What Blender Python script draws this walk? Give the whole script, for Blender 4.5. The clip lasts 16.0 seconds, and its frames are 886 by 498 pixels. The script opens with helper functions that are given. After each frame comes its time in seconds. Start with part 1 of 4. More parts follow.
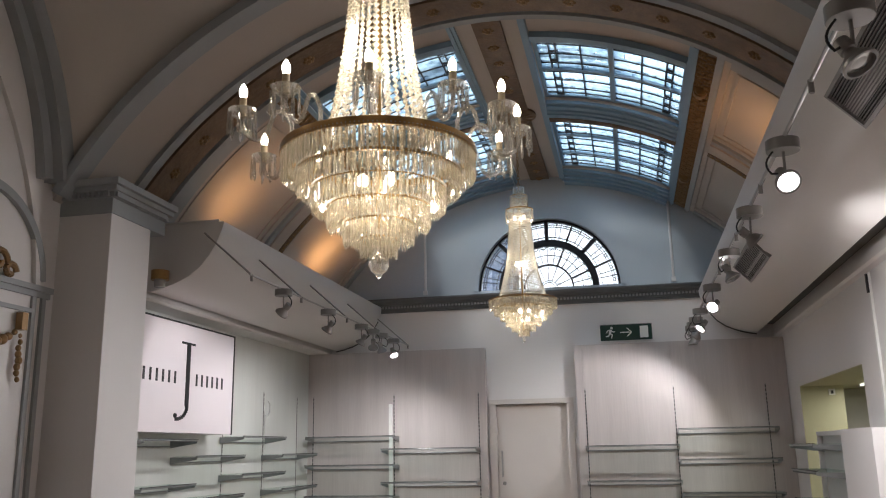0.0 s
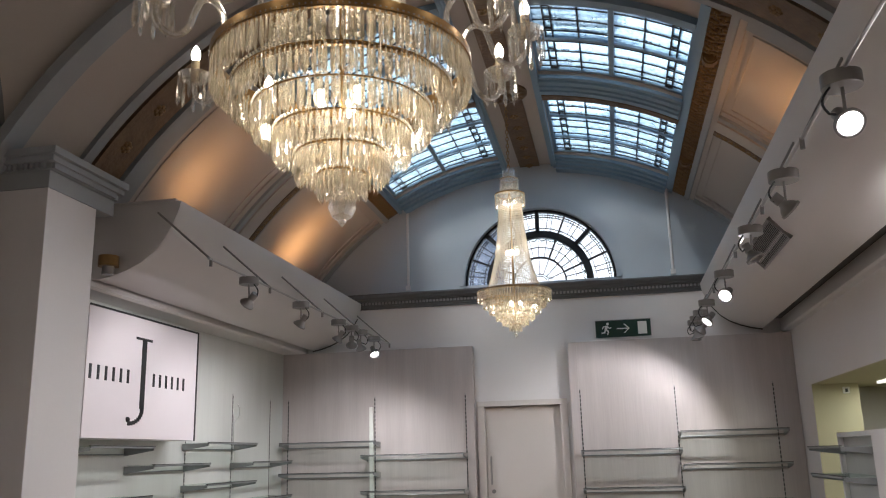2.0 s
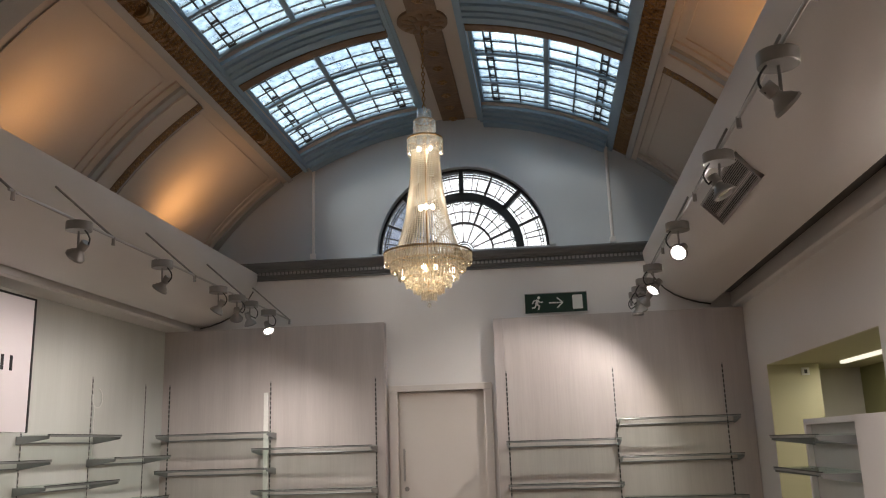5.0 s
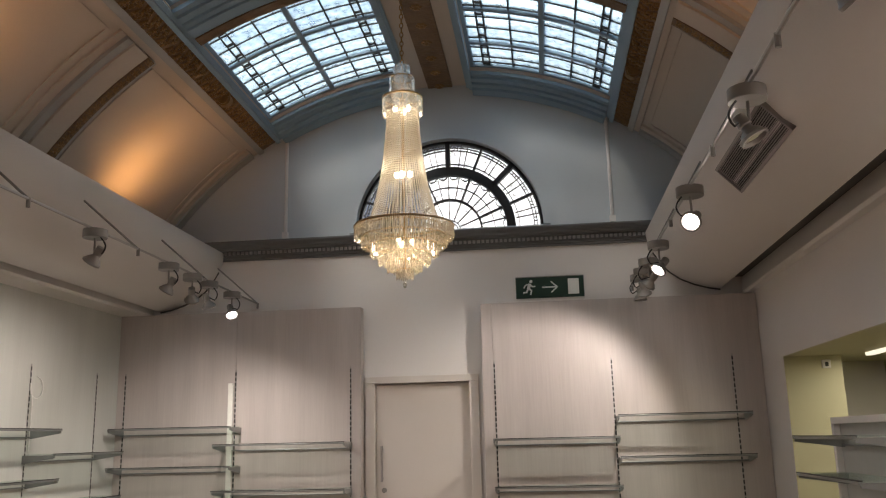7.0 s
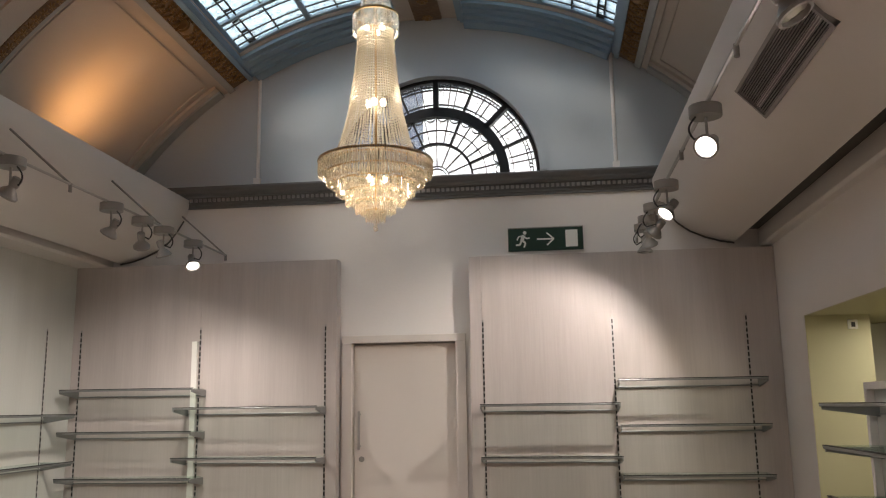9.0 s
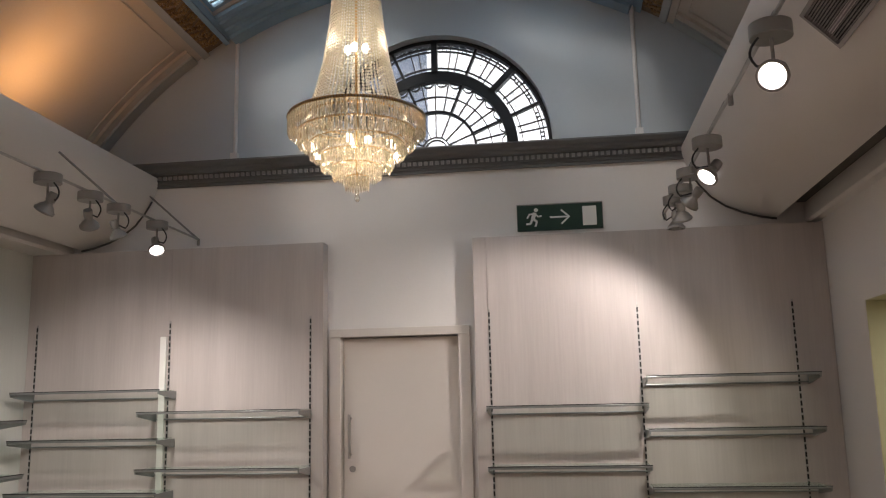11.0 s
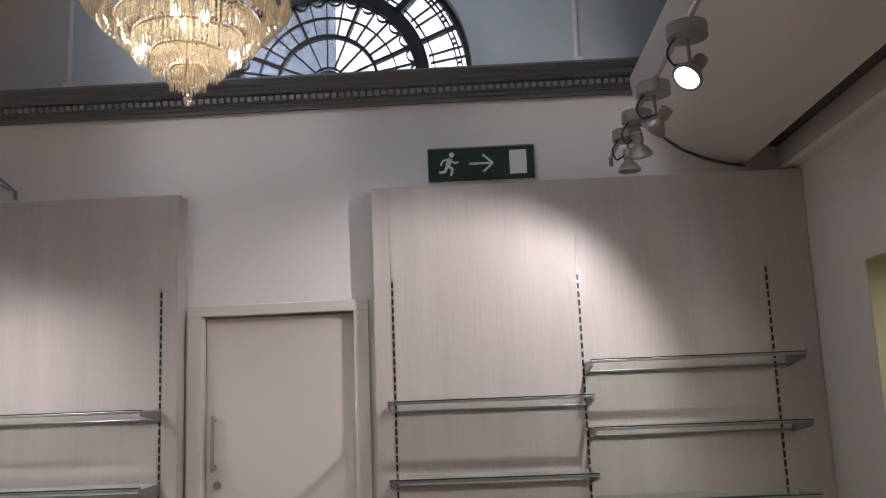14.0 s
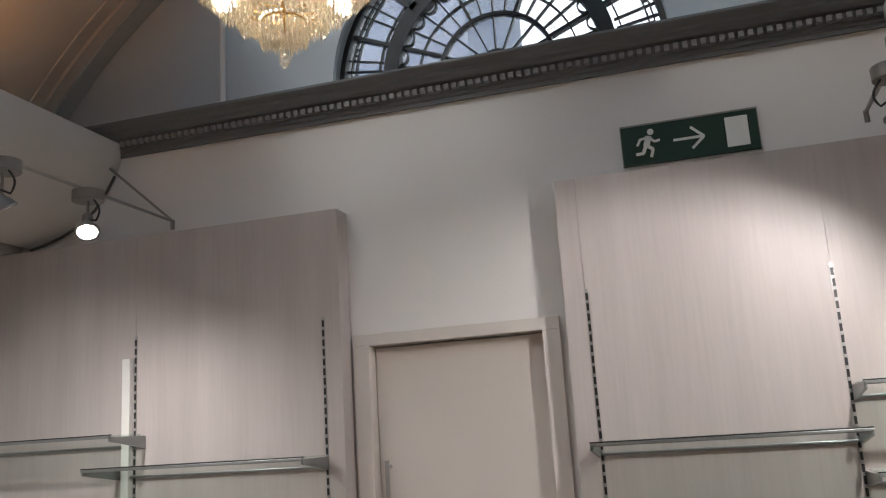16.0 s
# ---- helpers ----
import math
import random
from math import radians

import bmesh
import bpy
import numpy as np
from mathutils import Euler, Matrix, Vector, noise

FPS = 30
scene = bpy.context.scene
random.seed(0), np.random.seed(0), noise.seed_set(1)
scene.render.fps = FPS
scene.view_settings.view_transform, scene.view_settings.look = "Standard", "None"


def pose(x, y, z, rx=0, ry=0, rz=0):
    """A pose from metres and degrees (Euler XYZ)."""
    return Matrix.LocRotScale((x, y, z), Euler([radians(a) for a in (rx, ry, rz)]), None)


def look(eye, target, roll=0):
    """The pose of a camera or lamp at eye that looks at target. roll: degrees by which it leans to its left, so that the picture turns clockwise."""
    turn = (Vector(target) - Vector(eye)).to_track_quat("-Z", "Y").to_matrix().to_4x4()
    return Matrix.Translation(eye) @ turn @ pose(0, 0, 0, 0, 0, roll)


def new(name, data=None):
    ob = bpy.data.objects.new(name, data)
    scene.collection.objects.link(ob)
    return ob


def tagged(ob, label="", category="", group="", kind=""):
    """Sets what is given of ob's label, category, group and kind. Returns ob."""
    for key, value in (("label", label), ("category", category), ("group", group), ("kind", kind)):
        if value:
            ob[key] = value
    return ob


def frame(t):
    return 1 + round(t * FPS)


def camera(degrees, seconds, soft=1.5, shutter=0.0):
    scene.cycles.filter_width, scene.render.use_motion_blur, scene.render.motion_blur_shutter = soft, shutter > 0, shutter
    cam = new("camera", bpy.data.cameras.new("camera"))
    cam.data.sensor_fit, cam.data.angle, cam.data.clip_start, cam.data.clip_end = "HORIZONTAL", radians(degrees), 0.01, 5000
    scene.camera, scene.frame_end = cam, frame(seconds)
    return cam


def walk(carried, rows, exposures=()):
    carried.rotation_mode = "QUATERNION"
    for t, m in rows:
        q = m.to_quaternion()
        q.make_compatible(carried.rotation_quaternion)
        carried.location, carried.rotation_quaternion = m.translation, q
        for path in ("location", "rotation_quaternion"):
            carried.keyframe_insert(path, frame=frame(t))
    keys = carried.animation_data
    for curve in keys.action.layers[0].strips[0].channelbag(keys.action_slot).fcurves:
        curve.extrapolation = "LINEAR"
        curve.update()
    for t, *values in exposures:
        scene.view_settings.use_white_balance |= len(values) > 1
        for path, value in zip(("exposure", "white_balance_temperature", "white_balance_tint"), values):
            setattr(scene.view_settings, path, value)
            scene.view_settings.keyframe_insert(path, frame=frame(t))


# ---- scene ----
cam = camera(54.9, 16.0, soft=1.1)
METRES, EYE, TILT, LEAN, TURN = 7.2, 1.5, 0.0, 0.0, 12.0
ROWS = [
    (0.0, 0.0, 0.0, 0.0, 0.24, 13.23, 1.02),
    (0.5, 0.0044, 0.0185, -0.0021, -0.03, 13.25, 1.07),
    (1.0, 0.0131, 0.0467, 0.0002, 0.31, 14.18, 0.86),
    (1.5, 0.0065, 0.0794, -0.0021, 0.57, 14.24, 0.78),
    (2.0, -0.0009, 0.1081, -0.0006, -0.78, 13.61, 1.45),
    (2.5, 0.0057, 0.1348, -0.0015, -2.88, 12.94, 1.87),
    (3.0, 0.0182, 0.1704, 0.0016, -3.69, 13.97, 0.77),
    (3.5, 0.0153, 0.208, 0.0014, -4.08, 13.79, 0.49),
    (4.0, 0.0157, 0.2399, 0.0007, -5.18, 13.73, 1.36),
    (4.5, 0.0322, 0.2738, 0.0018, -5.01, 13.53, 1.92),
    (5.0, 0.0435, 0.3009, 0.0007, -5.06, 12.89, 1.81),
    (7.5, 0.08, 0.4396, 0.0046, -5.34, 12.28, 1.33),
    (8.0, 0.0818, 0.4638, 0.0018, -5.44, 11.84, 1.33),
    (8.5, 0.0979, 0.4918, 0.0034, -5.32, 11.62, 1.13),
    (9.0, 0.1111, 0.521, 0.0009, -4.92, 10.42, 0.83),
    (11.5, 0.1349, 0.6751, 0.0081, -4.12, 9.94, 1.29),
    (12.0, 0.138, 0.7036, 0.0051, -4.73, 9.6, 1.41),
    (12.5, 0.1487, 0.7388, 0.0069, -4.89, 9.68, 1.28),
    (13.0, 0.1533, 0.7752, 0.0059, -6.21, 9.7, 0.47),
    (13.5, 0.1557, 0.8092, 0.0091, -9.08, 9.65, 1.24),
    (14.0, 0.1689, 0.8361, 0.0075, -9.57, 9.53, 2.23),
    (14.5, 0.1823, 0.8626, 0.008, -8.07, 9.63, 2.14),
    (15.0, 0.183, 0.9003, 0.0106, -7.08, 10.22, 2.62),
    (15.5, 0.1825, 0.9291, 0.0121, -6.04, 11.09, 4.73),
    (16.0, 0.1932, 0.9589, 0.0148, 4.82, 11.97, 3.57),
]
walk(cam, [(t, pose(0, 0, EYE, TILT, LEAN, TURN) @ pose(METRES * x, METRES * y, METRES * z, 90 + pitch, roll, yaw)) for t, x, y, z, yaw, pitch, roll in ROWS], exposures=((0.0, 1.18, 6050, 10), (3.0, 1.12, 6000, 11), (4.0, 0.97, 6300, 11), (5.0, 1.0, 6750, 12), (7.5, 1.08, 7050, 13), (9.0, 1.16, 7000, 13), (11.5, 1.12, 6700, 14), (12.5, 1.08, 6500, 14), (14.5, 1.06, 6250, 14), (16.0, 1.02, 6350, 11)))

# ---- world and light ----
world = bpy.data.worlds.new("sky")
scene.world = world
world.use_nodes = True
wn = world.node_tree.nodes
sky = wn.new("ShaderNodeTexSky")
sky.sky_type = "NISHITA"
sky.sun_disc = False
sky.sun_elevation = radians(46)
sky.sun_rotation = radians(200)
sky.air_density, sky.dust_density, sky.ozone_density = 1.0, 5.0, 1.0
wn["Background"].inputs["Strength"].default_value = 0.125
world.node_tree.links.new(sky.outputs[0], wn["Background"].inputs["Color"])


def lamp(name, kind, place, power, colour, target=None, size=0.05, spot=60, blend=0.6):
    data = bpy.data.lights.new(name, kind)
    data.energy, data.color = power, colour
    data.shadow_soft_size = size
    if kind == "SPOT":
        data.spot_size, data.spot_blend = radians(spot), blend
    ob = new(name, data)
    ob.matrix_world = look(place, target) if target else Matrix.Translation(place)
    return ob


sun = bpy.data.lights.new("sun", "SUN")
sun.energy, sun.angle, sun.color = 0.5, radians(12), (1, 0.97, 0.92)
sun_ob = new("sun", sun)
sun_ob.matrix_world = look((0, 0, 20), (3.4, 9.4, 20 - 10.4))

WARM = (1.0, 0.89, 0.72)
HALOGEN = (1.0, 0.93, 0.88)
AMBER = (1.0, 0.50, 0.18)
CH1 = (-0.84, 2.85)
CH2 = (-1.05, 9.0)
lamp("chandelier_glow", "POINT", (CH1[0], CH1[1], 2.42), 2.6, WARM, size=0.05)
lamp("chandelier_glow", "POINT", (CH1[0], CH1[1], 2.95), 5.5, WARM, size=0.12)
lamp("chandelier_glow", "POINT", (CH2[0], CH2[1], 2.90), 3.2, WARM, size=0.05)
lamp("chandelier_glow", "POINT", (CH2[0], CH2[1], 3.45), 1.3, WARM, size=0.08)
lamp("chandelier_glow", "POINT", (CH2[0], CH2[1], 3.96), 1.0, WARM, size=0.06)
for yy, pw in ((7.5, 3.0), (10.05, 5.6)):
    lamp("cove_uplight", "SPOT", (-3.50, yy, 3.47), pw * 2.6, AMBER, (-3.62, yy + 0.1, 4.3), 0.12, 150, 1.0)
lamp("cove_uplight", "SPOT", (1.5, 7.6, 3.50), 12, AMBER, (1.5, 7.7, 4.3), 0.12, 140, 1.0)


# ---- materials ----
def material(name, colour, rough=0.6, metal=0.0, vary=0.06, scale=3.0, bump=0.0, bump_scale=60.0, stretch=(1, 1, 1), fine=0.0, fine_scale=40.0, spec=0.5):
    m = bpy.data.materials.new(name)
    m.use_nodes = True
    nt = m.node_tree
    b = nt.nodes["Principled BSDF"]
    b.inputs["Roughness"].default_value, b.inputs["Metallic"].default_value = rough, metal
    b.inputs["Specular IOR Level"].default_value = spec
    tc = nt.nodes.new("ShaderNodeTexCoord")
    mp = nt.nodes.new("ShaderNodeMapping")
    mp.inputs["Scale"].default_value = stretch
    nt.links.new(tc.outputs["Object"], mp.inputs["Vector"])
    n1 = nt.nodes.new("ShaderNodeTexNoise")
    n1.inputs["Scale"].default_value, n1.inputs["Detail"].default_value = scale, 6
    n2 = nt.nodes.new("ShaderNodeTexNoise")
    n2.inputs["Scale"].default_value, n2.inputs["Detail"].default_value = fine_scale, 4
    for n in (n1, n2):
        nt.links.new(mp.outputs[0], n.inputs["Vector"])
    add = nt.nodes.new("ShaderNodeMath")
    add.operation = "MULTIPLY_ADD"
    nt.links.new(n1.outputs["Fac"], add.inputs[0])
    add.inputs[1].default_value, add.inputs[2].default_value = 2 * vary, 1 - vary
    add2 = nt.nodes.new("ShaderNodeMath")
    add2.operation = "MULTIPLY_ADD"
    nt.links.new(n2.outputs["Fac"], add2.inputs[0])
    add2.inputs[1].default_value, add2.inputs[2].default_value = 2 * fine, 1 - fine
    mul = nt.nodes.new("ShaderNodeMath")
    mul.operation = "MULTIPLY"
    nt.links.new(add.outputs[0], mul.inputs[0])
    nt.links.new(add2.outputs[0], mul.inputs[1])
    mix = nt.nodes.new("ShaderNodeVectorMath")
    mix.operation = "SCALE"
    mix.inputs[0].default_value = colour
    nt.links.new(mul.outputs[0], mix.inputs["Scale"])
    nt.links.new(mix.outputs[0], b.inputs["Base Color"])
    if bump:
        n3 = nt.nodes.new("ShaderNodeTexNoise")
        n3.inputs["Scale"].default_value = bump_scale
        nt.links.new(mp.outputs[0], n3.inputs["Vector"])
        bp = nt.nodes.new("ShaderNodeBump")
        bp.inputs["Strength"].default_value, bp.inputs["Distance"].default_value = bump, 0.01
        nt.links.new(n3.outputs["Fac"], bp.inputs["Height"])
        nt.links.new(bp.outputs[0], b.inputs["Normal"])
    return m


def glow(name, colour, strength):
    m = bpy.data.materials.new(name)
    m.use_nodes = True
    b = m.node_tree.nodes["Principled BSDF"]
    b.inputs["Base Color"].default_value = (*colour, 1)
    b.inputs["Emission Color"].default_value = (*colour, 1)
    b.inputs["Emission Strength"].default_value = strength
    return m


def sheer(name, colour, clear, gloss_rough=0.05, body="translucent", gloss=0.15, ripple=0.0):
    """Glass as a blend of clear, cloudy and glossy."""
    m = bpy.data.materials.new(name)
    m.use_nodes = True
    nt = m.node_tree
    nt.nodes.remove(nt.nodes["Principled BSDF"])
    out = nt.nodes["Material Output"]
    tr = nt.nodes.new("ShaderNodeBsdfTransparent")
    tr.inputs[0].default_value = (*[0.5 + 0.5 * c for c in colour], 1)
    tl = nt.nodes.new("ShaderNodeBsdfTranslucent" if body == "translucent" else "ShaderNodeBsdfDiffuse")
    tl.inputs["Color"].default_value = (*colour, 1)
    gl = nt.nodes.new("ShaderNodeBsdfGlossy")
    gl.inputs["Roughness"].default_value = gloss_rough
    m1, m2 = nt.nodes.new("ShaderNodeMixShader"), nt.nodes.new("ShaderNodeMixShader")
    m1.inputs[0].default_value, m2.inputs[0].default_value = 1 - clear, gloss
    nt.links.new(tr.outputs[0], m1.inputs[1])
    nt.links.new(tl.outputs[0], m1.inputs[2])
    nt.links.new(m1.outputs[0], m2.inputs[1])
    nt.links.new(gl.outputs[0], m2.inputs[2])
    nt.links.new(m2.outputs[0], out.inputs["Surface"])
    if ripple:
        tc = nt.nodes.new("ShaderNodeTexCoord")
        n = nt.nodes.new("ShaderNodeTexNoise")
        n.inputs["Scale"].default_value, n.inputs["Detail"].default_value = 14, 5
        nt.links.new(tc.outputs["Object"], n.inputs["Vector"])
        mr = nt.nodes.new("ShaderNodeMapRange")
        mr.inputs[1].default_value, mr.inputs[2].default_value = 0.3, 0.7
        mr.inputs[3].default_value, mr.inputs[4].default_value = 1 - clear - ripple, 1 - clear + ripple
        nt.links.new(n.outputs["Fac"], mr.inputs[0])
        nt.links.new(mr.outputs[0], m1.inputs[0])
    return m


WALL = material("wall_paint", (0.70, 0.675, 0.66), 0.62, vary=0.04, scale=1.3, bump=0.05, fine=0.015)
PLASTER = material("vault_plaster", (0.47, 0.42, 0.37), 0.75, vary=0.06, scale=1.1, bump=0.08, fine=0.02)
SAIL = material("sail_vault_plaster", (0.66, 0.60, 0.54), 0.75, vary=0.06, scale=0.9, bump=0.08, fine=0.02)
GABLE = material("gable_paint", (0.46, 0.50, 0.535), 0.7, vary=0.05, scale=1.2, bump=0.05, fine=0.02)
RIBGREY = material("grey_rib_paint", (0.33, 0.345, 0.35), 0.55, vary=0.08, scale=3, bump=0.08, fine=0.03)
BLUE = material("blue_grey_paint", (0.22, 0.33, 0.43), 0.45, vary=0.08, scale=3, bump=0.08, fine=0.03)
CORNICE = material("cornice_paint", (0.135, 0.145, 0.155), 0.5, vary=0.08, scale=3, bump=0.06, fine=0.03)
DENTIL = material("dentil_paint", (0.30, 0.31, 0.32), 0.55, vary=0.1, scale=9, fine=0.03)
GOLD = material("old_gold_paint", (0.17, 0.105, 0.055), 0.5, metal=0.2, vary=0.4, scale=9, bump=0.6, bump_scale=28, fine=0.15)
GILT = material("gilt_relief", (0.27, 0.165, 0.072), 0.42, metal=0.45, vary=0.25, scale=20, bump=0.3, bump_scale=60)
HULL = material("bulkhead_paint", (0.62, 0.595, 0.575), 0.36, vary=0.05, scale=0.9, bump=0.04, fine=0.015)
RAIL = material("dark_rail_metal", (0.27, 0.28, 0.28), 0.35, metal=0.7, vary=0.1, scale=20)
VENTBACK = material("vent_void", (0.02, 0.02, 0.02), 0.8)
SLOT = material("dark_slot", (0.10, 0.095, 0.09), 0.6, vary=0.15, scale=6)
LAMINATE = material("grey_wood_laminate", (0.49, 0.445, 0.43), 0.45, vary=0.15, scale=1.1, stretch=(7, 7, 0.35), fine=0.09, fine_scale=9)
LEFTPANEL = material("pale_wall_panel", (0.55, 0.56, 0.53), 0.45, vary=0.08, scale=1.0, stretch=(6, 6, 0.3), fine=0.05, fine_scale=9)
DOORPAINT = material("door_paint", (0.62, 0.575, 0.54), 0.45, vary=0.04, scale=2, fine=0.01, bump=0.03)
SIGNBOARD = material("sign_board", (0.74, 0.68, 0.70), 0.5, vary=0.02)
BLACK = material("black_paint", (0.015, 0.015, 0.017), 0.5)
LEAD = material("black_lead", (0.012, 0.014, 0.016), 0.55)
IRON = material("black_iron", (0.014, 0.014, 0.016), 0.5, vary=0.2)
STEEL = material("brushed_steel", (0.42, 0.41, 0.40), 0.35, metal=0.9, vary=0.1, scale=30)
GREYMETAL = material("grey_lacquered_metal", (0.27, 0.26, 0.25), 0.4, metal=0.5, vary=0.08, scale=20)
CHROME = material("chrome", (0.7, 0.7, 0.7), 0.15, metal=1.0)
BRASS = material("aged_brass", (0.33, 0.20, 0.08), 0.35, metal=0.85, vary=0.2, scale=30)
IVORY = material("candle_tube", (0.62, 0.50, 0.33), 0.5)
GREEN = material("sign_green", (0.002, 0.030, 0.018), 0.55, vary=0.02)
WHITE = material("sign_white", (0.75, 0.75, 0.72), 0.5, vary=0.02)
YELLOW = material("recess_paint", (0.50, 0.48, 0.33), 0.65, vary=0.05, scale=2, bump=0.04)
OLIVE = material("olive_back_wall", (0.36, 0.36, 0.19), 0.65, vary=0.06, scale=2)
GREYBACK = material("grey_panel", (0.42, 0.43, 0.42), 0.5, vary=0.06, stretch=(4, 4, 0.4))
FLOORWOOD = material("floor_boards", (0.17, 0.11, 0.075), 0.45, vary=0.2, scale=2, stretch=(6, 0.7, 6), fine=0.1)
CRYSTAL = sheer("crystal", (0.98, 0.90, 0.74), 0.60, 0.05, gloss=0.40)
BEAD = sheer("crystal_bead", (1.0, 0.93, 0.80), 0.45, 0.12, gloss=0.38)
CLEARCRYSTAL = sheer("clear_crystal", (0.94, 0.90, 0.82), 0.78, 0.06, gloss=0.38)
PANE = sheer("skylight_glass", (0.66, 0.88, 1.0), 0.62, 0.1, gloss=0.04, ripple=0.18)
WINPANE = sheer("window_glass", (0.94, 0.98, 1.0), 0.84, 0.1, gloss=0.03, ripple=0.12)
SHELFGLASS = sheer("shelf_glass", (0.86, 0.96, 0.91), 0.93, 0.03, body="diffuse", gloss=0.08)
BULB = glow("lit_bulb", (1.0, 0.90, 0.72), 9)
SPOTON = glow("lit_spot_lens", (1.0, 0.95, 0.93), 7)
SPOTOFF = material("unlit_spot_lens", (0.6, 0.58, 0.55), 0.12, metal=0.6)


# ---- mesh helpers ----
def box(bm, x0, x1, y0, y1, z0, z1, m=None):
    g = bmesh.ops.create_cube(bm, size=1)["verts"]
    t = Matrix.Translation(((x0 + x1) / 2, (y0 + y1) / 2, (z0 + z1) / 2)) @ Matrix.Diagonal((abs(x1 - x0), abs(y1 - y0), abs(z1 - z0), 1))
    bmesh.ops.transform(bm, matrix=(m @ t) if m else t, verts=g)
    return g


def rod(bm, a, b, r, seg=10, r2=None):
    a, b = Vector(a), Vector(b)
    g = bmesh.ops.create_cone(bm, cap_ends=True, segments=seg, radius1=r, radius2=r if r2 is None else r2, depth=(b - a).length)["verts"]
    q = (b - a).to_track_quat("Z", "Y").to_matrix().to_4x4()
    bmesh.ops.transform(bm, matrix=Matrix.Translation((a + b) / 2) @ q, verts=g)
    return g


def ball(bm, p, r, sz=1.0, u=10, v=7):
    g = bmesh.ops.create_uvsphere(bm, u_segments=u, v_segments=v, radius=r)["verts"]
    bmesh.ops.transform(bm, matrix=Matrix.Translation(p) @ Matrix.Diagonal((1, 1, sz, 1)), verts=g)
    return g


def tube(bm, pts, r, seg=6):
    for a, b in zip(pts, pts[1:]):
        rod(bm, a, b, r, seg)


def lathe(bm, prof, cx=0.0, cy=0.0, seg=32, closed=False):
    rings = []
    for r, z in prof:
        rings.append([bm.verts.new((cx + r * math.cos(2 * math.pi * i / seg), cy + r * math.sin(2 * math.pi * i / seg), z)) for i in range(seg)])
    pairs = list(zip(rings, rings[1:]))
    if closed:
        pairs.append((rings[-1], rings[0]))
    for p, q in pairs:
        for i in range(seg):
            j = (i + 1) % seg
            bm.faces.new((p[i], p[j], q[j], q[i]))


def sweep(bm, prof, y0, y1, steps=1):
    """A closed outline of (x, z) drawn along y."""
    rings = [[bm.verts.new((x, y0 + (y1 - y0) * k / steps, z)) for x, z in prof] for k in range(steps + 1)]
    n = len(prof)
    for p, q in zip(rings, rings[1:]):
        for i in range(n):
            j = (i + 1) % n
            bm.faces.new((p[i], p[j], q[j], q[i]))
    bm.faces.new(rings[0][::-1])
    bm.faces.new(rings[-1])


def sweep_x(bm, prof, x0, x1):
    """A closed outline of (y, z) drawn along x."""
    rings = [[bm.verts.new((x, y, z)) for y, z in prof] for x in (x0, x1)]
    n = len(prof)
    for i in range(n):
        j = (i + 1) % n
        bm.faces.new((rings[0][i], rings[0][j], rings[1][j], rings[1][i]))
    bm.faces.new(rings[0][::-1])
    bm.faces.new(rings[1])


AX, CZ, RV = -1.03, 1.58, 3.60


def arc_slab(bm, a0, a1, y0, y1, r0, r1, steps=None, cx=AX, cz=CZ):
    """A curved slab of the vault; angles in degrees from straight up."""
    steps = steps or max(2, int(abs(a1 - a0) / 3) + 1)
    rings = []
    for k in range(steps + 1):
        a = radians(a0 + (a1 - a0) * k / steps)
        s, c = math.sin(a), math.cos(a)
        rings.append([bm.verts.new((cx + r * s, y, cz + r * c)) for r, y in ((r0, y0), (r0, y1), (r1, y1), (r1, y0))])
    for p, q in zip(rings, rings[1:]):
        for i in range(4):
            j = (i + 1) % 4
            bm.faces.new((p[i], p[j], q[j], q[i]))
    bm.faces.new(rings[0][::-1])
    bm.faces.new(rings[-1])


def part(name, bm, mat, parent=None, label="", smooth=False, bevel=0.0):
    bmesh.ops.recalc_face_normals(bm, faces=bm.faces)
    me = bpy.data.meshes.new(name)
    bm.to_mesh(me)
    bm.free()
    me.materials.append(mat)
    if smooth:
        me.shade_smooth()
        me.set_sharp_from_angle(angle=radians(40))
    ob = new(name, me)
    if parent:
        ob.parent = parent
    if bevel:
        md = ob.modifiers.new("bevel", "BEVEL")
        md.width, md.segments, md.limit_method = bevel, 2, "ANGLE"
    if label:
        tagged(ob, label)
    return ob


def thing(name, label, category, group="", kind=""):
    return tagged(new(name), label, category, group, kind)


def B():
    return bmesh.new()


def slab(name, x0, x1, y0, y1, z0, z1, mat, label="", category="", kind="structure", parent=None, bevel=0.0):
    bm = B()
    box(bm, x0, x1, y0, y1, z0, z1)
    ob = part(name, bm, mat, parent, label, bevel=bevel)
    if not parent:
        tagged(ob, label, category, kind=kind)
    return ob


# ---- the large structure ----
XL, XR, YE, YB = -4.28, 1.90, 11.27, -4.0
slab("floor", XL - 0.3, 3.2, YB - 0.3, 12.0, -0.1, 0.0, FLOORWOOD, "brown boarded shop floor", "floor")
slab("wall_back", XL - 0.3, 3.2, YB - 0.2, YB, 0, 6.2, WALL, "plain painted wall closing the shop", "wall")
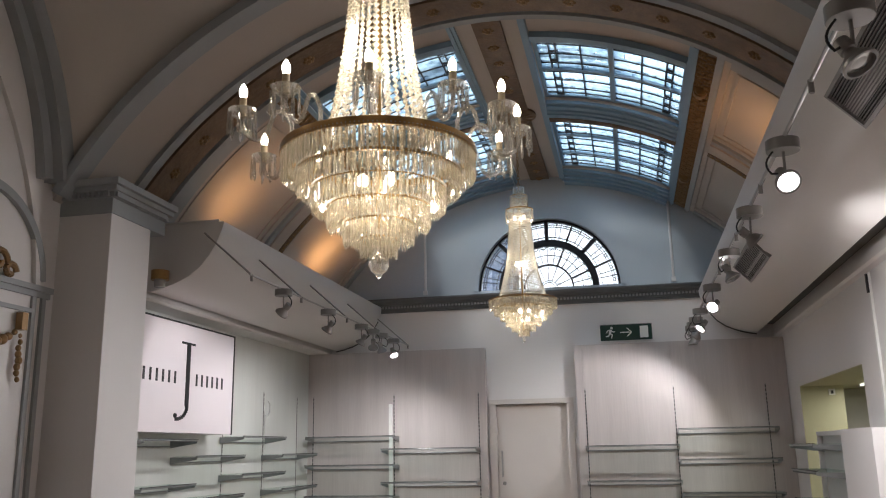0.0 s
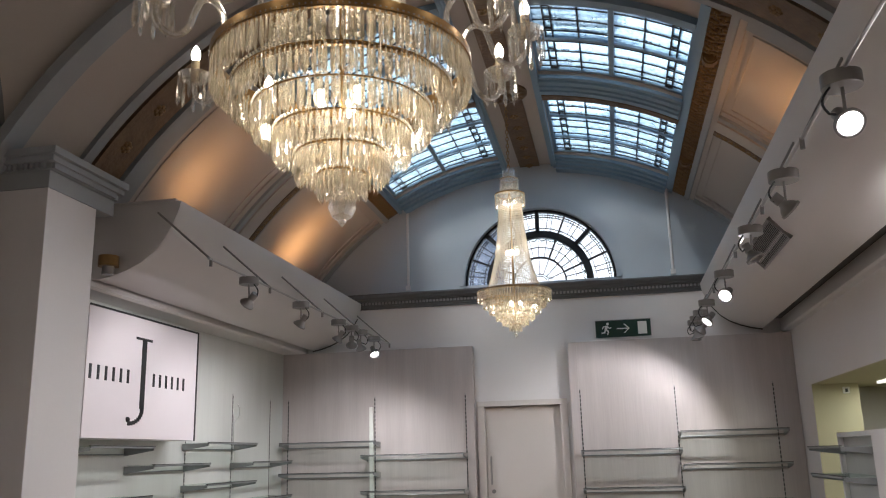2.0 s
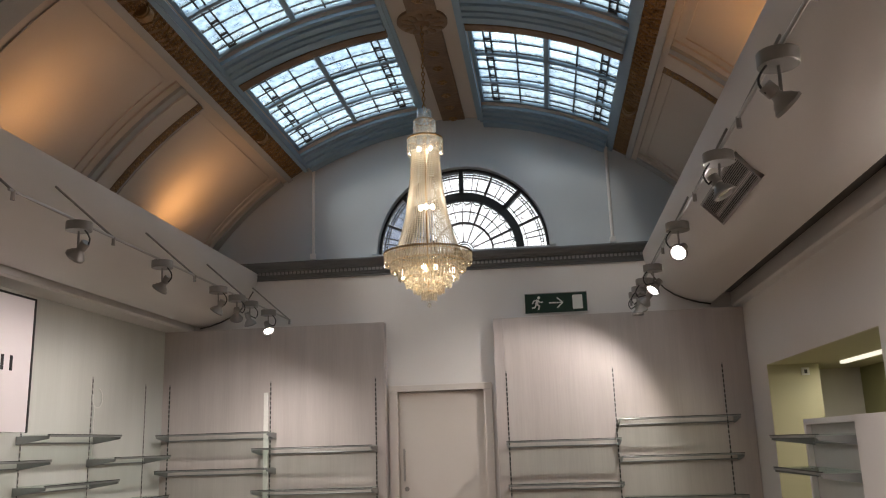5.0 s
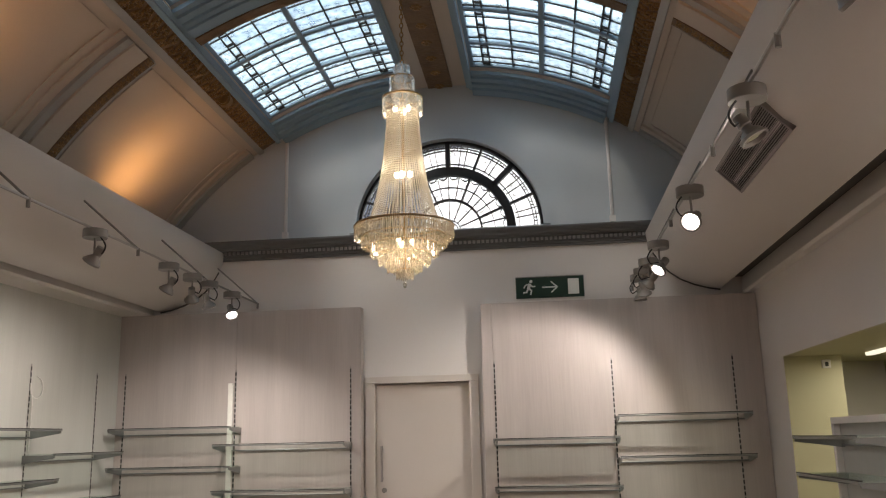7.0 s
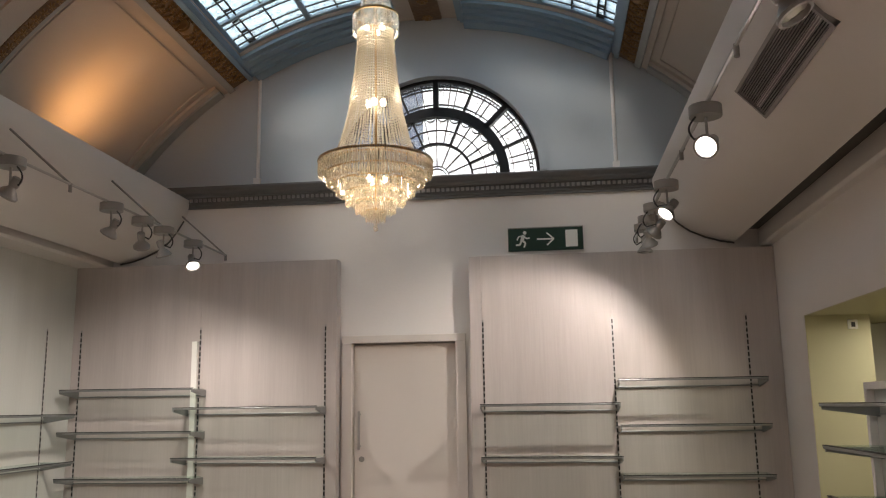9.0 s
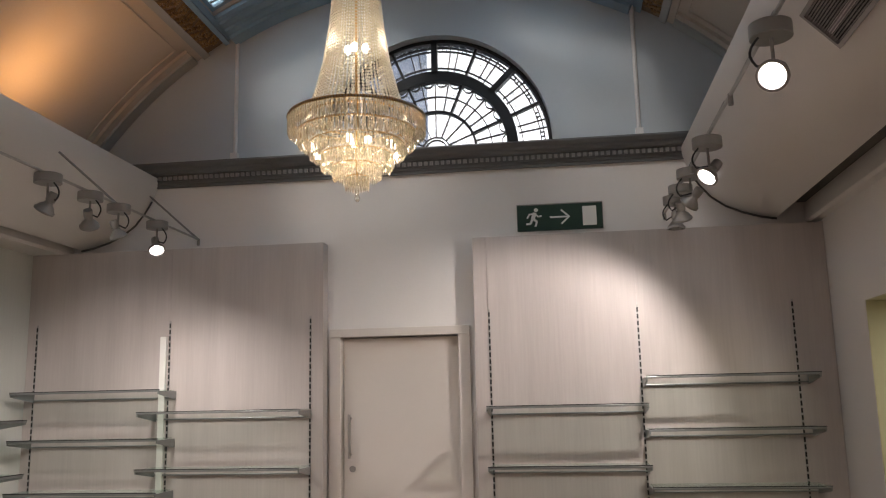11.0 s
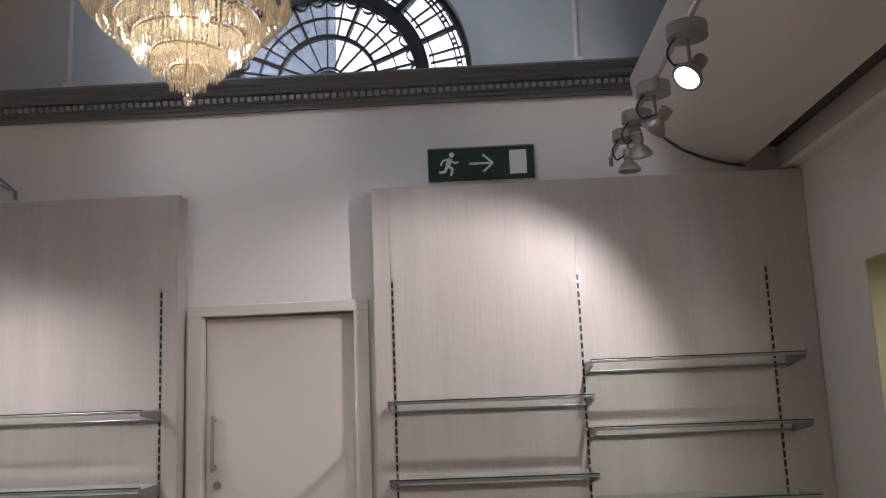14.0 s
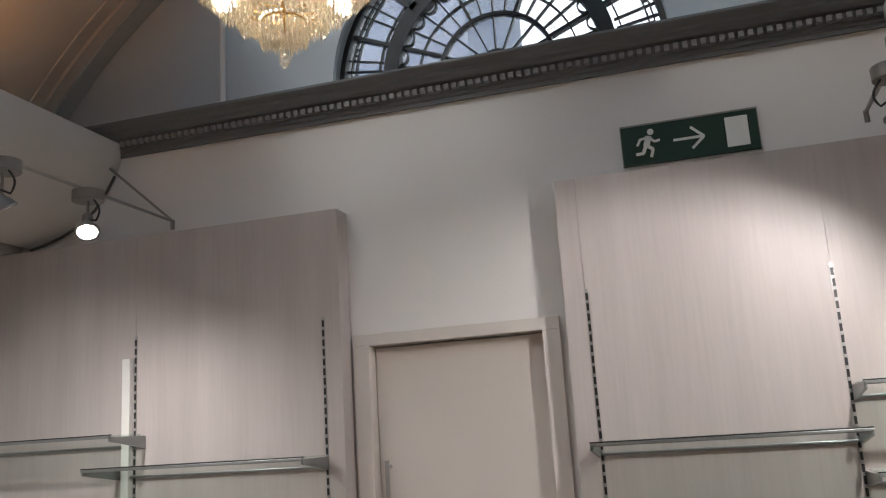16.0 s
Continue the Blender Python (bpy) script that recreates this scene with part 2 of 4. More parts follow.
# end wall: lower wall with the doorway, gable above with the half-round window
bm = B()
box(bm, XL - 0.2, -1.74, YE, YE + 0.45, 0, 3.5)
box(bm, -0.78, XR + 1.2, YE, YE + 0.45, 0, 3.5)
box(bm, -1.74, -0.78, YE, YE + 0.45, 2.08, 3.5)
tagged(part("wall_north", bm, WALL), "off-white painted end wall with a doorway", "wall", kind="structure")
slab("wall_behind_door", -1.9, -0.6, YE + 0.5, YE + 0.6, 0, 2.3, WALL, "plain wall closing the doorway", "wall")
YG, WX, WZ, WR = 11.45, -0.98, 3.615, 0.965
bm = B()
N = 32
for y, flip in ((YG, 1), (YG + 0.25, -1)):
    inner = [bm.verts.new((WX + WR * math.cos(math.pi * i / N), y, WZ + WR * math.sin(math.pi * i / N))) for i in range(N + 1)]
    outer = [bm.verts.new((WX + 4.4 * math.cos(math.pi * i / N), y, WZ + min(2.2, 4.4 * math.sin(math.pi * i / N)))) for i in range(N + 1)]
    for i in range(N):
        bm.faces.new((inner[i], inner[i + 1], outer[i + 1], outer[i]))
    if flip == 1:
        first = inner
    else:
        for i in range(N):
            bm.faces.new((first[i], first[i + 1], inner[i + 1], inner[i]))
box(bm, XL - 0.2, XR + 1.2, YG, YG + 0.25, 3.5, WZ)
tagged(part("gable_wall", bm, GABLE), "pale blue-grey gable wall around a half-round window", "wall", kind="structure")
for x in (-2.69, 0.67):
    bm = B()
    rod(bm, (x, YG - 0.012, 3.62), (x, YG - 0.012, 4.72), 0.018, 8)
    box(bm, x - 0.03, x + 0.03, YG - 0.05, YG - 0.001, 3.60, 3.66)
    tagged(part("gable_trim", bm, WALL), "slim upright bead on the gable wall", "trim", kind="structure")
# left side
slab("wall_west", XL - 0.2, XL, 6.04, YE, 0, 3.8, LEFTPANEL, "pale streaked panelled wall with shelf uprights", "wall")
slab("wall_west_front", -4.4, -4.14, YB, 5.5, 0, 6.2, WALL, "off-white wall with moulded arch panel", "wall")
slab("wall_west_top", XL - 0.4, XL - 0.2, 5.4, 11.7, 0, 5.0, WALL, "wall behind the vault", "wall")
# right side: wall with the recess opening
bm = B()
RY0, RY1, RZ = 7.68, 10.46, 2.13
box(bm, XR, XR + 0.18, YB, RY0, 0, 3.7)
box(bm, XR, XR + 0.18, RY1, YE, 0, 3.7)
box(bm, XR, XR + 0.18, RY0, RY1, RZ, 3.7)
tagged(part("wall_east", bm, WALL), "off-white painted wall with a square opening", "wall", kind="structure")
slab("wall_east_top", 2.3, 2.5, YB, 11.7, 2.6, 6.4, WALL, "wall behind the vault", "wall")
slab("recess_jamb", XR + 0.003, 2.36, RY1 - 0.006, RY1 + 0.15, 0, RZ - 0.004, YELLOW, "pale yellow-green side of the recess", "wall")
slab("recess_back", 3.0, 3.12, 6.4, 12.0, 0, 2.5, OLIVE, "olive back wall seen through the opening", "wall")
slab("recess_side", 2.36, 3.0, 11.5, 11.65, 0, 2.5, OLIVE, "olive return wall inside the recess", "wall")
slab("recess_near", XR + 0.18, 3.0, 6.4, 6.55, 0, 2.5, YELLOW, "pale yellow-green side of the recess", "wall")
slab("recess_ceiling", XR + 0.003, 3.0, 6.6, 11.6, RZ - 0.004, RZ + 0.1, YELLOW, "painted ceiling inside the recess", "ceiling")
bm = B()
box(bm, 2.5, 2.55, 8.2, 10.3, 2.10, 2.126)
tagged(part("strip_light", bm, glow("strip_tube", (1, 0.97, 0.85), 0.45)), "slim lit strip light on the recess ceiling", "light")
strip = bpy.data.lights.new("strip_glow", "AREA")
strip.shape, strip.size, strip.size_y, strip.energy, strip.color = "RECTANGLE", 0.1, 2.0, 7.5, (1, 0.95, 0.78)
new("strip_glow", strip).matrix_world = Matrix.Translation((2.525, 9.25, 2.09))

# vault over the room
A_IN, A_OUT, A_GOLD, A_END = 5.6, 28.5, 34.0, 60.0
BAYS = ((7.22, 8.66), (9.18, 11.05))
bm = B()
arc_slab(bm, -A_IN, A_IN, 6.4, 11.6, RV, RV + 0.2)
for s in (-1, 1):
    arc_slab(bm, s * A_OUT, s * A_END, 6.4, 11.6, RV, RV + 0.2)
    for y0, y1 in ((6.4, 7.22), (8.66, 9.18), (11.05, 11.6)):
        arc_slab(bm, s * A_IN, s * A_OUT, y0, y1, RV, RV + 0.2)
arc_slab(bm, -A_END, A_END, 5.4, 6.4, RV - 0.02, RV + 0.2, 40)
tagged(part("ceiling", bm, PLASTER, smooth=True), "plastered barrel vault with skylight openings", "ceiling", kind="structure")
# sail vault over the near bay
YC, HB = 2.72, 2.68
RS = math.hypot(RV, HB)
bm = B()
nx, ny = 36, 32
RW, ZW = 2.68, 3.08


def arch_z(x):
    return CZ + math.sqrt(max(0.3, RV * RV - (x - AX) ** 2))


def wall_z(y):
    return ZW + math.sqrt(max(0.02, RW * RW - (y - YC) ** 2))


grid = []
for i in range(nx + 1):
    x = -4.2 + 6.5 * i / nx
    k = 0.30 + 0.70 * ((x - AX) / 3.1) ** 2
    ys = [YC - HB + 2 * HB * j / ny for j in range(ny + 1)]
    grid.append([bm.verts.new((x, y, arch_z(x) + k * (wall_z(y) - wall_z(YC + HB)))) for y in ys])
for i in range(nx):
    for j in range(ny):
        bm.faces.new((grid[i][j], grid[i + 1][j], grid[i + 1][j + 1], grid[i][j + 1]))
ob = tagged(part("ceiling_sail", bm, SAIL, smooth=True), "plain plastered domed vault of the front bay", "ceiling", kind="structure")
md = ob.modifiers.new("thick", "SOLIDIFY")
md.thickness, md.offset = 0.12, 1
bm = B()
arc_slab(bm, -62, 62, YB, 0.1, RV, RV + 0.2, 40)
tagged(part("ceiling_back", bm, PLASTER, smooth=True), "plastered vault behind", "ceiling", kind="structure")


def arc_trim(name, mat, a0, a1, y0, y1, r0, r1, label):
    bm = B()
    arc_slab(bm, a0, a1, y0, y1, r0, r1)
    return tagged(part(name, bm, mat, smooth=True), label, "trim", kind="structure")


# transverse arch: rib, moulding, gold band
for y0, y1, r in ((5.32, 5.46, 3.50), (5.46, 5.54, 3.54), (6.10, 6.20, 3.54)):
    arc_trim("arch_moulding", RIBGREY, -59, 59, y0, y1, r, RV - 0.021, "blue-grey plaster arch moulding")
arc_trim("arch_moulding", RIBGREY, -59, 59, 6.62, 6.70, 3.53, RV - 0.001, "blue-grey plaster arch moulding")
band = arc_trim("arch_gold_band", GOLD, -58, 58, 6.23, 6.57, 3.535, RV - 0.03, "brown-gold arch band with cast rosettes")
ros = B()
for k in range(6):
    rod(ros, (0.035 * math.cos(k * 1.047), 0.035 * math.sin(k * 1.047), -0.01), (0.035 * math.cos(k * 1.047), 0.035 * math.sin(k * 1.047), 0.012), 0.026, 8, 0.012)
ball(ros, (0, 0, 0.008), 0.022)
rosette = part("rosette", ros, GILT, band)
rosette.matrix_world = Matrix.Translation((0, 0, -1))
first = True
for k in range(-9, 10):
    a = radians(k * 6.2)
    m = Matrix.Translation((AX + 3.53 * math.sin(a), 6.40, CZ + 3.53 * math.cos(a))) @ pose(0, 0, 0, 0, math.degrees(a) + 180, 0)
    o = rosette if first else new("rosette", rosette.data)
    o.parent = band
    o.matrix_world = m
    first = False
# gold strips along the skylights and the crown
def leaf_mesh(name, lobes, spread, mat):
    """A cast leaf: a fan of tapering lobes round a raised eye."""
    lf = B()
    for k in range(lobes):
        a = (k / (lobes - 1) - 0.5) * spread
        g = ball(lf, (0, 0, 0), 0.014, 0.7, 6, 4)
        bmesh.ops.transform(lf, matrix=Matrix.Translation((0.026 * math.sin(a), 0.026 * math.cos(a), 0)) @ Matrix.Rotation(-a, 4, "Z") @ Matrix.Diagonal((0.55, 1.7, 1, 1)), verts=g)
    ball(lf, (0, 0, 0.004), 0.013, 0.9, 8, 5)
    me = bpy.data.meshes.new(name)
    lf.to_mesh(me)
    lf.free()
    me.materials.append(mat)
    me.shade_smooth()
    return me


LEAF = leaf_mesh("leaf_relief", 5, 3.4, GILT)
GS = 31.3
for s in (-1, 1):
    strip_ob = arc_trim("gold_strip", GOLD, s * 30.0, s * 32.6, 6.72, 11.40, RV - 0.05, RV - 0.001, "brown-gold relief strip of cast leaves beside the skylights")
    g = radians(s * GS)
    for k in range(62):
        for e in (-1, 1):
            o = new("leaf_relief", LEAF)
            o.parent = strip_ob
            h = g + radians(e * 0.6)
            f = 0.92 + 0.14 * math.sin(k * 2.3 + e)
            o.matrix_world = Matrix.Translation((AX + 3.545 * math.sin(h), 6.78 + 0.074 * k + 0.02 * e, CZ + 3.545 * math.cos(h))) @ pose(0, 0, 0, 0, s * GS + 180, 0) @ pose(0, 0, 0, 0, 0, 180 * (k % 2) + 24 * e) @ Matrix.Diagonal((f, f, 1.3, 1))
    for a0, a1, r, mat in ((28.6, 29.3, 3.565, BLUE), (29.3, 30.0, 3.535, BLUE), (32.6, 33.6, 3.54, RIBGREY), (33.6, 34.5, 3.57, PLASTER)):
        arc_trim("vault_moulding", mat, s * a0, s * a1, 6.72, 11.44, r, RV - 0.002, "painted moulding along the vault")
    for y in (7.5, 10.08):
        px, pz = AX + s * 3.53 * math.sin(radians(GS)), CZ + 3.53 * math.cos(radians(GS))
        boss = tagged(new("strip_boss"), "gilt ribbon boss on the gold strip", "ornament", kind="structure")
        for w, rr in ((0.035, 0.062), (0.055, 0.05)):
            bm = B()
            rod(bm, (px, y - w, pz), (px, y + w, pz), rr, 16)
            part("ribbon", bm, GILT, boss, smooth=True)
crown = arc_trim("crown_strip", GOLD, -2.0, 2.1, 6.72, 11.42, RV - 0.03, RV - 0.001, "brown-gold strip along the crown of the vault")
for k in range(14):
    if abs(6.95 + 0.34 * k - 9.05) > 0.3:
        o = new("rosette", rosette.data)
        o.parent = crown
        o.matrix_world = Matrix.Translation((AX, 6.95 + 0.34 * k, CZ + 3.568)) @ pose(0, 0, 0, 0, 180, 0)
for s in (-1, 1):
    arc_trim("crown_moulding", BLUE, s * 4.5, s * 5.0, 6.72, 11.44, RV - 0.035, RV - 0.002, "blue-grey moulding along the crown")
    arc_trim("crown_moulding", BLUE, s * 5.0, s * 5.6, 6.72, 11.44, RV - 0.055, RV - 0.002, "blue-grey moulding along the crown")
# arched ribs between and at the ends of the skylights
for y0, y1, r in ((8.66, 8.72, 3.565), (8.72, 8.80, 3.54), (8.80, 8.86, 3.52), (8.86, 8.94, 3.50), (8.94, 8.99, 3.52), (8.99, 9.05, 3.545), (7.06, 7.14, 3.54), (7.14, 7.22, 3.565), (11.06, 11.13, 3.565), (11.13, 11.22, 3.54), (11.22, 11.30, 3.515), (11.30, 11.445, 3.485)):
    for s in (-1, 1):
        arc_trim("rib_moulding", BLUE, s * 5.7, s * 28.6, y0, y1, r, RV - 0.003, "blue-grey curved rib between skylights")
for s in (-1, 1):
    arc_trim("rib_gold", GOLD, s * 5.7, s * 28.6, 9.055, 9.165, 3.535, RV - 0.003, "brown-gold strip on the rib")
    # ribs and panel frames of the coves
    for y0, y1, d, mat in ((8.52, 8.60, 0.02, PLASTER), (8.60, 8.68, 0.05, RIBGREY), (8.68, 8.90, 0.07, PLASTER), (9.01, 9.08, 0.04, RIBGREY), (6.72, 6.86, 0.05, RIBGREY), (11.24, 11.32, 0.03, PLASTER), (11.32, 11.444, 0.05, RIBGREY)):
        arc_trim("cove_rib", mat, s * 34.6, s * 59, y0, y1, RV - d, RV - 0.002, "plaster rib across the cove")
    bead_ob = arc_trim("cove_bead", GOLD, s * 34.6, s * 59, 8.905, 9.005, RV - 0.075, RV - 0.002, "narrow gold band of cast leaves on the cove rib")
    for k in range(22):
        a = radians(s * (35.3 + 1.08 * k))
        o = new("leaf_relief", LEAF)
        o.parent = bead_ob
        o.matrix_world = Matrix.Translation((AX + 3.524 * math.sin(a), 8.955, CZ + 3.524 * math.cos(a))) @ pose(0, 0, 0, 0, math.degrees(a) + 180, 0) @ pose(0, 0, 0, 0, 0, 90)
    for y0, y1 in ((6.98, 8.44), (9.14, 11.17)):
        for q0, q1, d in ((y0, y0 + 0.025, 0.014), (y1 - 0.025, y1, 0.014)):
            arc_trim("panel_frame", PLASTER, s * 35.9, s * 58, q0, q1, RV - d, RV - 0.001, "raised frame of a cove panel")
        arc_trim("panel_frame", PLASTER, s * 35.5, s * 35.9, y0, y1, RV - 0.014, RV - 0.001, "raised frame of a cove panel")


# skylights
def skylight(s, y0, y1, idx):
    t = thing("skylight", "curved leaded skylight of pale blue obscured glass", "skylight", "skylights in the vault")
    a0, a1, rg = A_IN + 0.25, A_OUT - 0.25, RV + 0.06
    am = (a0 + a1) / 2
    rows = [y0 + 0.02 + (y1 - y0 - 0.04) * f for f in ((0, 0.36, 0.72, 1) if idx else (0, 0.52, 1))]
    bm = B()
    for a, b in ((a0 - 0.25, a0 + 0.3), (a1 - 0.3, a1 + 0.25), (am - 0.38, am + 0.38)):
        arc_slab(bm, s * a, s * b, y0, y1, rg - 0.03, rg + 0.03, 2)
    for y in rows:
        arc_slab(bm, s * a0, s * a1, y - 0.022, y + 0.022, rg - 0.028, rg + 0.028, 10)
    part("glazing_frame", bm, BLUE, t)
    bm = B()
    w = 0.10
    for a in (a0 + 1.9, a0 + 2.9, (a0 + am) / 2 + 1.0, (am + a1) / 2 - 1.0, a1 - 2.9, a1 - 1.9):
        arc_slab(bm, s * (a - w), s * (a + w), y0, y1, rg - 0.016, rg + 0.016, 1)
    nl = 9 if idx else 7
    for k in range(1, nl):
        y = y0 + (y1 - y0) * k / nl
        arc_slab(bm, s * a0, s * a1, y - 0.0055, y + 0.0055, rg - 0.014, rg + 0.014, 10)
    for y in (y0 + 0.09, y1 - 0.09):
        arc_slab(bm, s * a0, s * a1, y - 0.006, y + 0.006, rg - 0.015, rg + 0.015, 10)
    for c in (a0 + 2.4, a1 - 2.4):
        for k in range(2 * nl):
            y = y0 + (y1 - y0) * (k + 0.5) / (2 * nl)
            if k % 2:
                arc_slab(bm, s * (c - 0.5), s * (c + 0.5), y - 0.012, y + 0.012, rg - 0.015, rg + 0.015, 1)
    tagged(part("leading", bm, LEAD, t, "black lead cames"), kind="stuff")
    for p, q in ((a0, am), (am, a1)):
        for u, v in zip(rows, rows[1:]):
            bm = B()
            arc_slab(bm, s * (p + 0.1), s * (q - 0.1), u + 0.005, v - 0.005, rg - 0.004, rg + 0.004, 5)
            o = part("pane", bm, PANE, t)
            o.visible_shadow = False
    return t


for s in (-1, 1):
    for idx, (y0, y1) in enumerate(BAYS):
        skylight(s, y0, y1, idx)
# walkway over the near skylights
gw = thing("roof_walkway", "dark metal maintenance walkway above the skylights", "walkway")
for s in (1, -1):
    bm = B()
    for k in range(4):
        rod(bm, (AX + s * 0.3, 7.60 + 0.09 * k, 5.32), (AX + s * 1.15, 7.60 + 0.09 * k, 5.16), 0.014, 6)
    part("rail", bm, IRON, gw)
    bm = B()
    for k in range(26):
        x = 0.32 + 0.035 * k
        rod(bm, (AX + s * x, 7.6, 5.32 - 0.19 * (x - 0.3)), (AX + s * x, 7.87, 5.32 - 0.19 * (x - 0.3)), 0.007, 5)
    part("grating", bm, IRON, gw)
    bm = B()
    rod(bm, (AX + s * 0.35, 7.40, 5.36), (AX + s * 1.15, 7.85, 5.24), 0.025, 6)
    part("strut", bm, IRON, gw)
    bm = B()
    ball(bm, (AX + s * 0.62, 7.5, 5.32), 0.06, 0.7)
    part("lamp_head", bm, GREYMETAL, gw)

# half-round window
win = thing("window_1", "half-round leaded window with black iron bars", "window", kind="structure")
YW = 11.56


def ring(bm, r0, r1, y0, y1, a0=0.0, a1=180.0, n=40, cx=WX, cz=WZ):
    rs = []
    for k in range(n + 1):
        a = radians(a0 + (a1 - a0) * k / n)
        c, s = math.cos(a), math.sin(a)
        rs.append([bm.verts.new((cx + r * c, y, cz + r * s)) for r, y in ((r0, y0), (r0, y1), (r1, y1), (r1, y0))])
    for p, q in zip(rs, rs[1:]):
        for i in range(4):
            j = (i + 1) % 4
            bm.faces.new((p[i], p[j], q[j], q[i]))
    bm.faces.new(rs[0][::-1])
    bm.faces.new(rs[-1])


def spoke(bm, a, r0, r1, w, y0, y1):
    m = Matrix.Translation((WX, 0, WZ)) @ Matrix.Rotation(-radians(a), 4, "Y")
    box(bm, r0, r1, y0, y1, -w / 2, w / 2, m)


bm = B()
ring(bm, 0.935, 0.985, YW - 0.05, YW + 0.04)
ring(bm, 0.595, 0.685, YW - 0.05, YW + 0.03)
for a in (45, 90, 135):
    spoke(bm, a, 0.65, 0.95, 0.05, YW - 0.05, YW + 0.03)
box(bm, WX - 0.96, WX + 0.96, YW - 0.05, YW + 0.03, WZ - 0.02, WZ + 0.012)
part("window_frame", bm, IRON, win, "thick black iron frame")
bm = B()
for a in (22.5, 67.5, 112.5, 157.5):
    spoke(bm, a, 0.65, 0.95, 0.022, YW - 0.03, YW + 0.02)
for a in (22.5, 67.5, 112.5, 157.5):
    spoke(bm, a, 0.33, 0.62, 0.018, YW - 0.03, YW + 0.02)
ring(bm, 0.325, 0.345, YW - 0.03, YW + 0.02)
part("glazing_bars", bm, IRON, win)
bm = B()
for k in range(1, 16):
    spoke(bm, k * 11.25, 0.34, 0.62, 0.007, YW - 0.02, YW + 0.012)
for k in range(1, 8):
    spoke(bm, k * 22.5, 0.11, 0.33, 0.007, YW - 0.02, YW + 0.012)
for k in range(8):
    for d in (-2.2, 2.2):
        spoke(bm, 11.25 + 22.5 * k + d, 0.70, 0.94, 0.006, YW - 0.02, YW + 0.012)
for r in (0.09, 0.115, 0.47, 0.725, 0.875, 0.905):
    ring(bm, r - 0.0035, r + 0.0035, YW - 0.02, YW + 0.012)
for k in range(16):
    ca = radians(5.6 + 11.25 * k)
    ring(bm, 0.045, 0.051, YW - 0.02, YW + 0.012, math.degrees(ca) + 90, math.degrees(ca) + 270, 8, WX + 0.605 * math.cos(ca), WZ + 0.605 * math.sin(ca))
    for d in (-1.2, 1.2):
        spoke(bm, 5.6 + 11.25 * k + d, 0.875, 0.905, 0.006, YW - 0.02, YW + 0.012)
tagged(part("leading", bm, LEAD, win, "fine black lead cames"), kind="stuff")
for r0, r1 in ((0.0, 0.335), (0.335, 0.65), (0.65, 0.95)):
    n = 4 if r0 else 1
    for k in range(n):
        bm = B()
        ring(bm, max(r0, 0.002) + 0.003, r1 - 0.003, YW - 0.004, YW + 0.004, 180 * k / n + 0.3, 180 * (k + 1) / n - 0.3, 12)
        part("pane", bm, WINPANE, win).visible_shadow = False
bm = B()
ring(bm, 0.967, 1.03, YG - 0.03, YG - 0.001)
tagged(part("window_surround", bm, GABLE), "plain moulded surround of the half-round window", "trim", kind="structure")
# house across the yard
slab("backdrop_house", -12.0, -2.9, 19.0, 24.0, 0, 12.0, material("far_brick", (0.15, 0.19, 0.29), 0.8, vary=0.15), "dull blue-grey building beyond the window", "building")

# bright overcast sky low beyond the window
slab("backdrop_sky", -90, 90, 60, 60.5, -10, 70, glow("overcast_sky", (0.86, 0.94, 1.0), 0.37), "plain pale overcast sky", "sky")

# end cornice with dentils
bm = B()
sweep_x(bm, [(YG, 3.342), (YG - 0.20, 3.342), (YG - 0.20, 3.362), (YG - 0.21, 3.368), (YG - 0.21, 3.388), (YG - 0.225, 3.393), (YG - 0.225, 3.434), (YG - 0.262, 3.439), (YG - 0.268, 3.452), (YG - 0.29, 3.464), (YG - 0.294, 3.484), (YG - 0.325, 3.503), (YG - 0.33, 3.510), (YG - 0.33, 3.522), (YG - 0.08, 3.56), (YG, 3.575)], XL, XR + 0.3)
corn = tagged(part("cornice", bm, CORNICE), "grey moulded cornice with small dentils", "cornice", kind="structure")
bm = B()
box(bm, -0.0125, 0.0125, -0.022, 0, -0.014, 0.014)
dent = part("dentil", bm, DENTIL, corn)
xs = [XL + 0.5 + 0.0445 * k for k in range(126)]
dent.location = (xs[0], YG - 0.2255, 3.413)
for x in xs[1:]:
    o = new("dentil", dent.data)
    o.parent = corn
    o.location = (x, YG - 0.2255, 3.413)

# left pilaster and capital
slab("pilaster", -4.30, -3.70, 5.50, 6.04, 0, 3.27, WALL, "off-white square pilaster", "pilaster", bevel=0.004)
bm = B()
for z0, z1, d in ((3.27, 3.39, 0.004), (3.39, 3.43, 0.03), (3.43, 3.47, 0.07), (3.47, 3.52, 0.10)):
    box(bm, -4.3, -3.70 + d, 5.50 - d, 6.25 + d * 0.3, z0, z1)
cap = tagged(part("capital", bm, RIBGREY, bevel=0.004), "blue-grey moulded capital with dentils", "capital", kind="structure")
bm = B()
box(bm, -0.011, 0.011, -0.02, 0.02, -0.02, 0.02)
d0 = part("dentil", bm, DENTIL, cap)
d0.location = (-3.66, 5.5, 3.412)
for k in range(1, 18):
    o = new("dentil", d0.data)
    o.parent = cap
    o.location = (-3.66, 5.5 + 0.04 * k, 3.412)
for k in range(10):
    o = new("dentil", d0.data)
    o.parent = cap
    o.location = (-4.08 + 0.04 * k, 5.465, 3.412)
# left wall of the front bay: wall arch, arched panel, ornaments


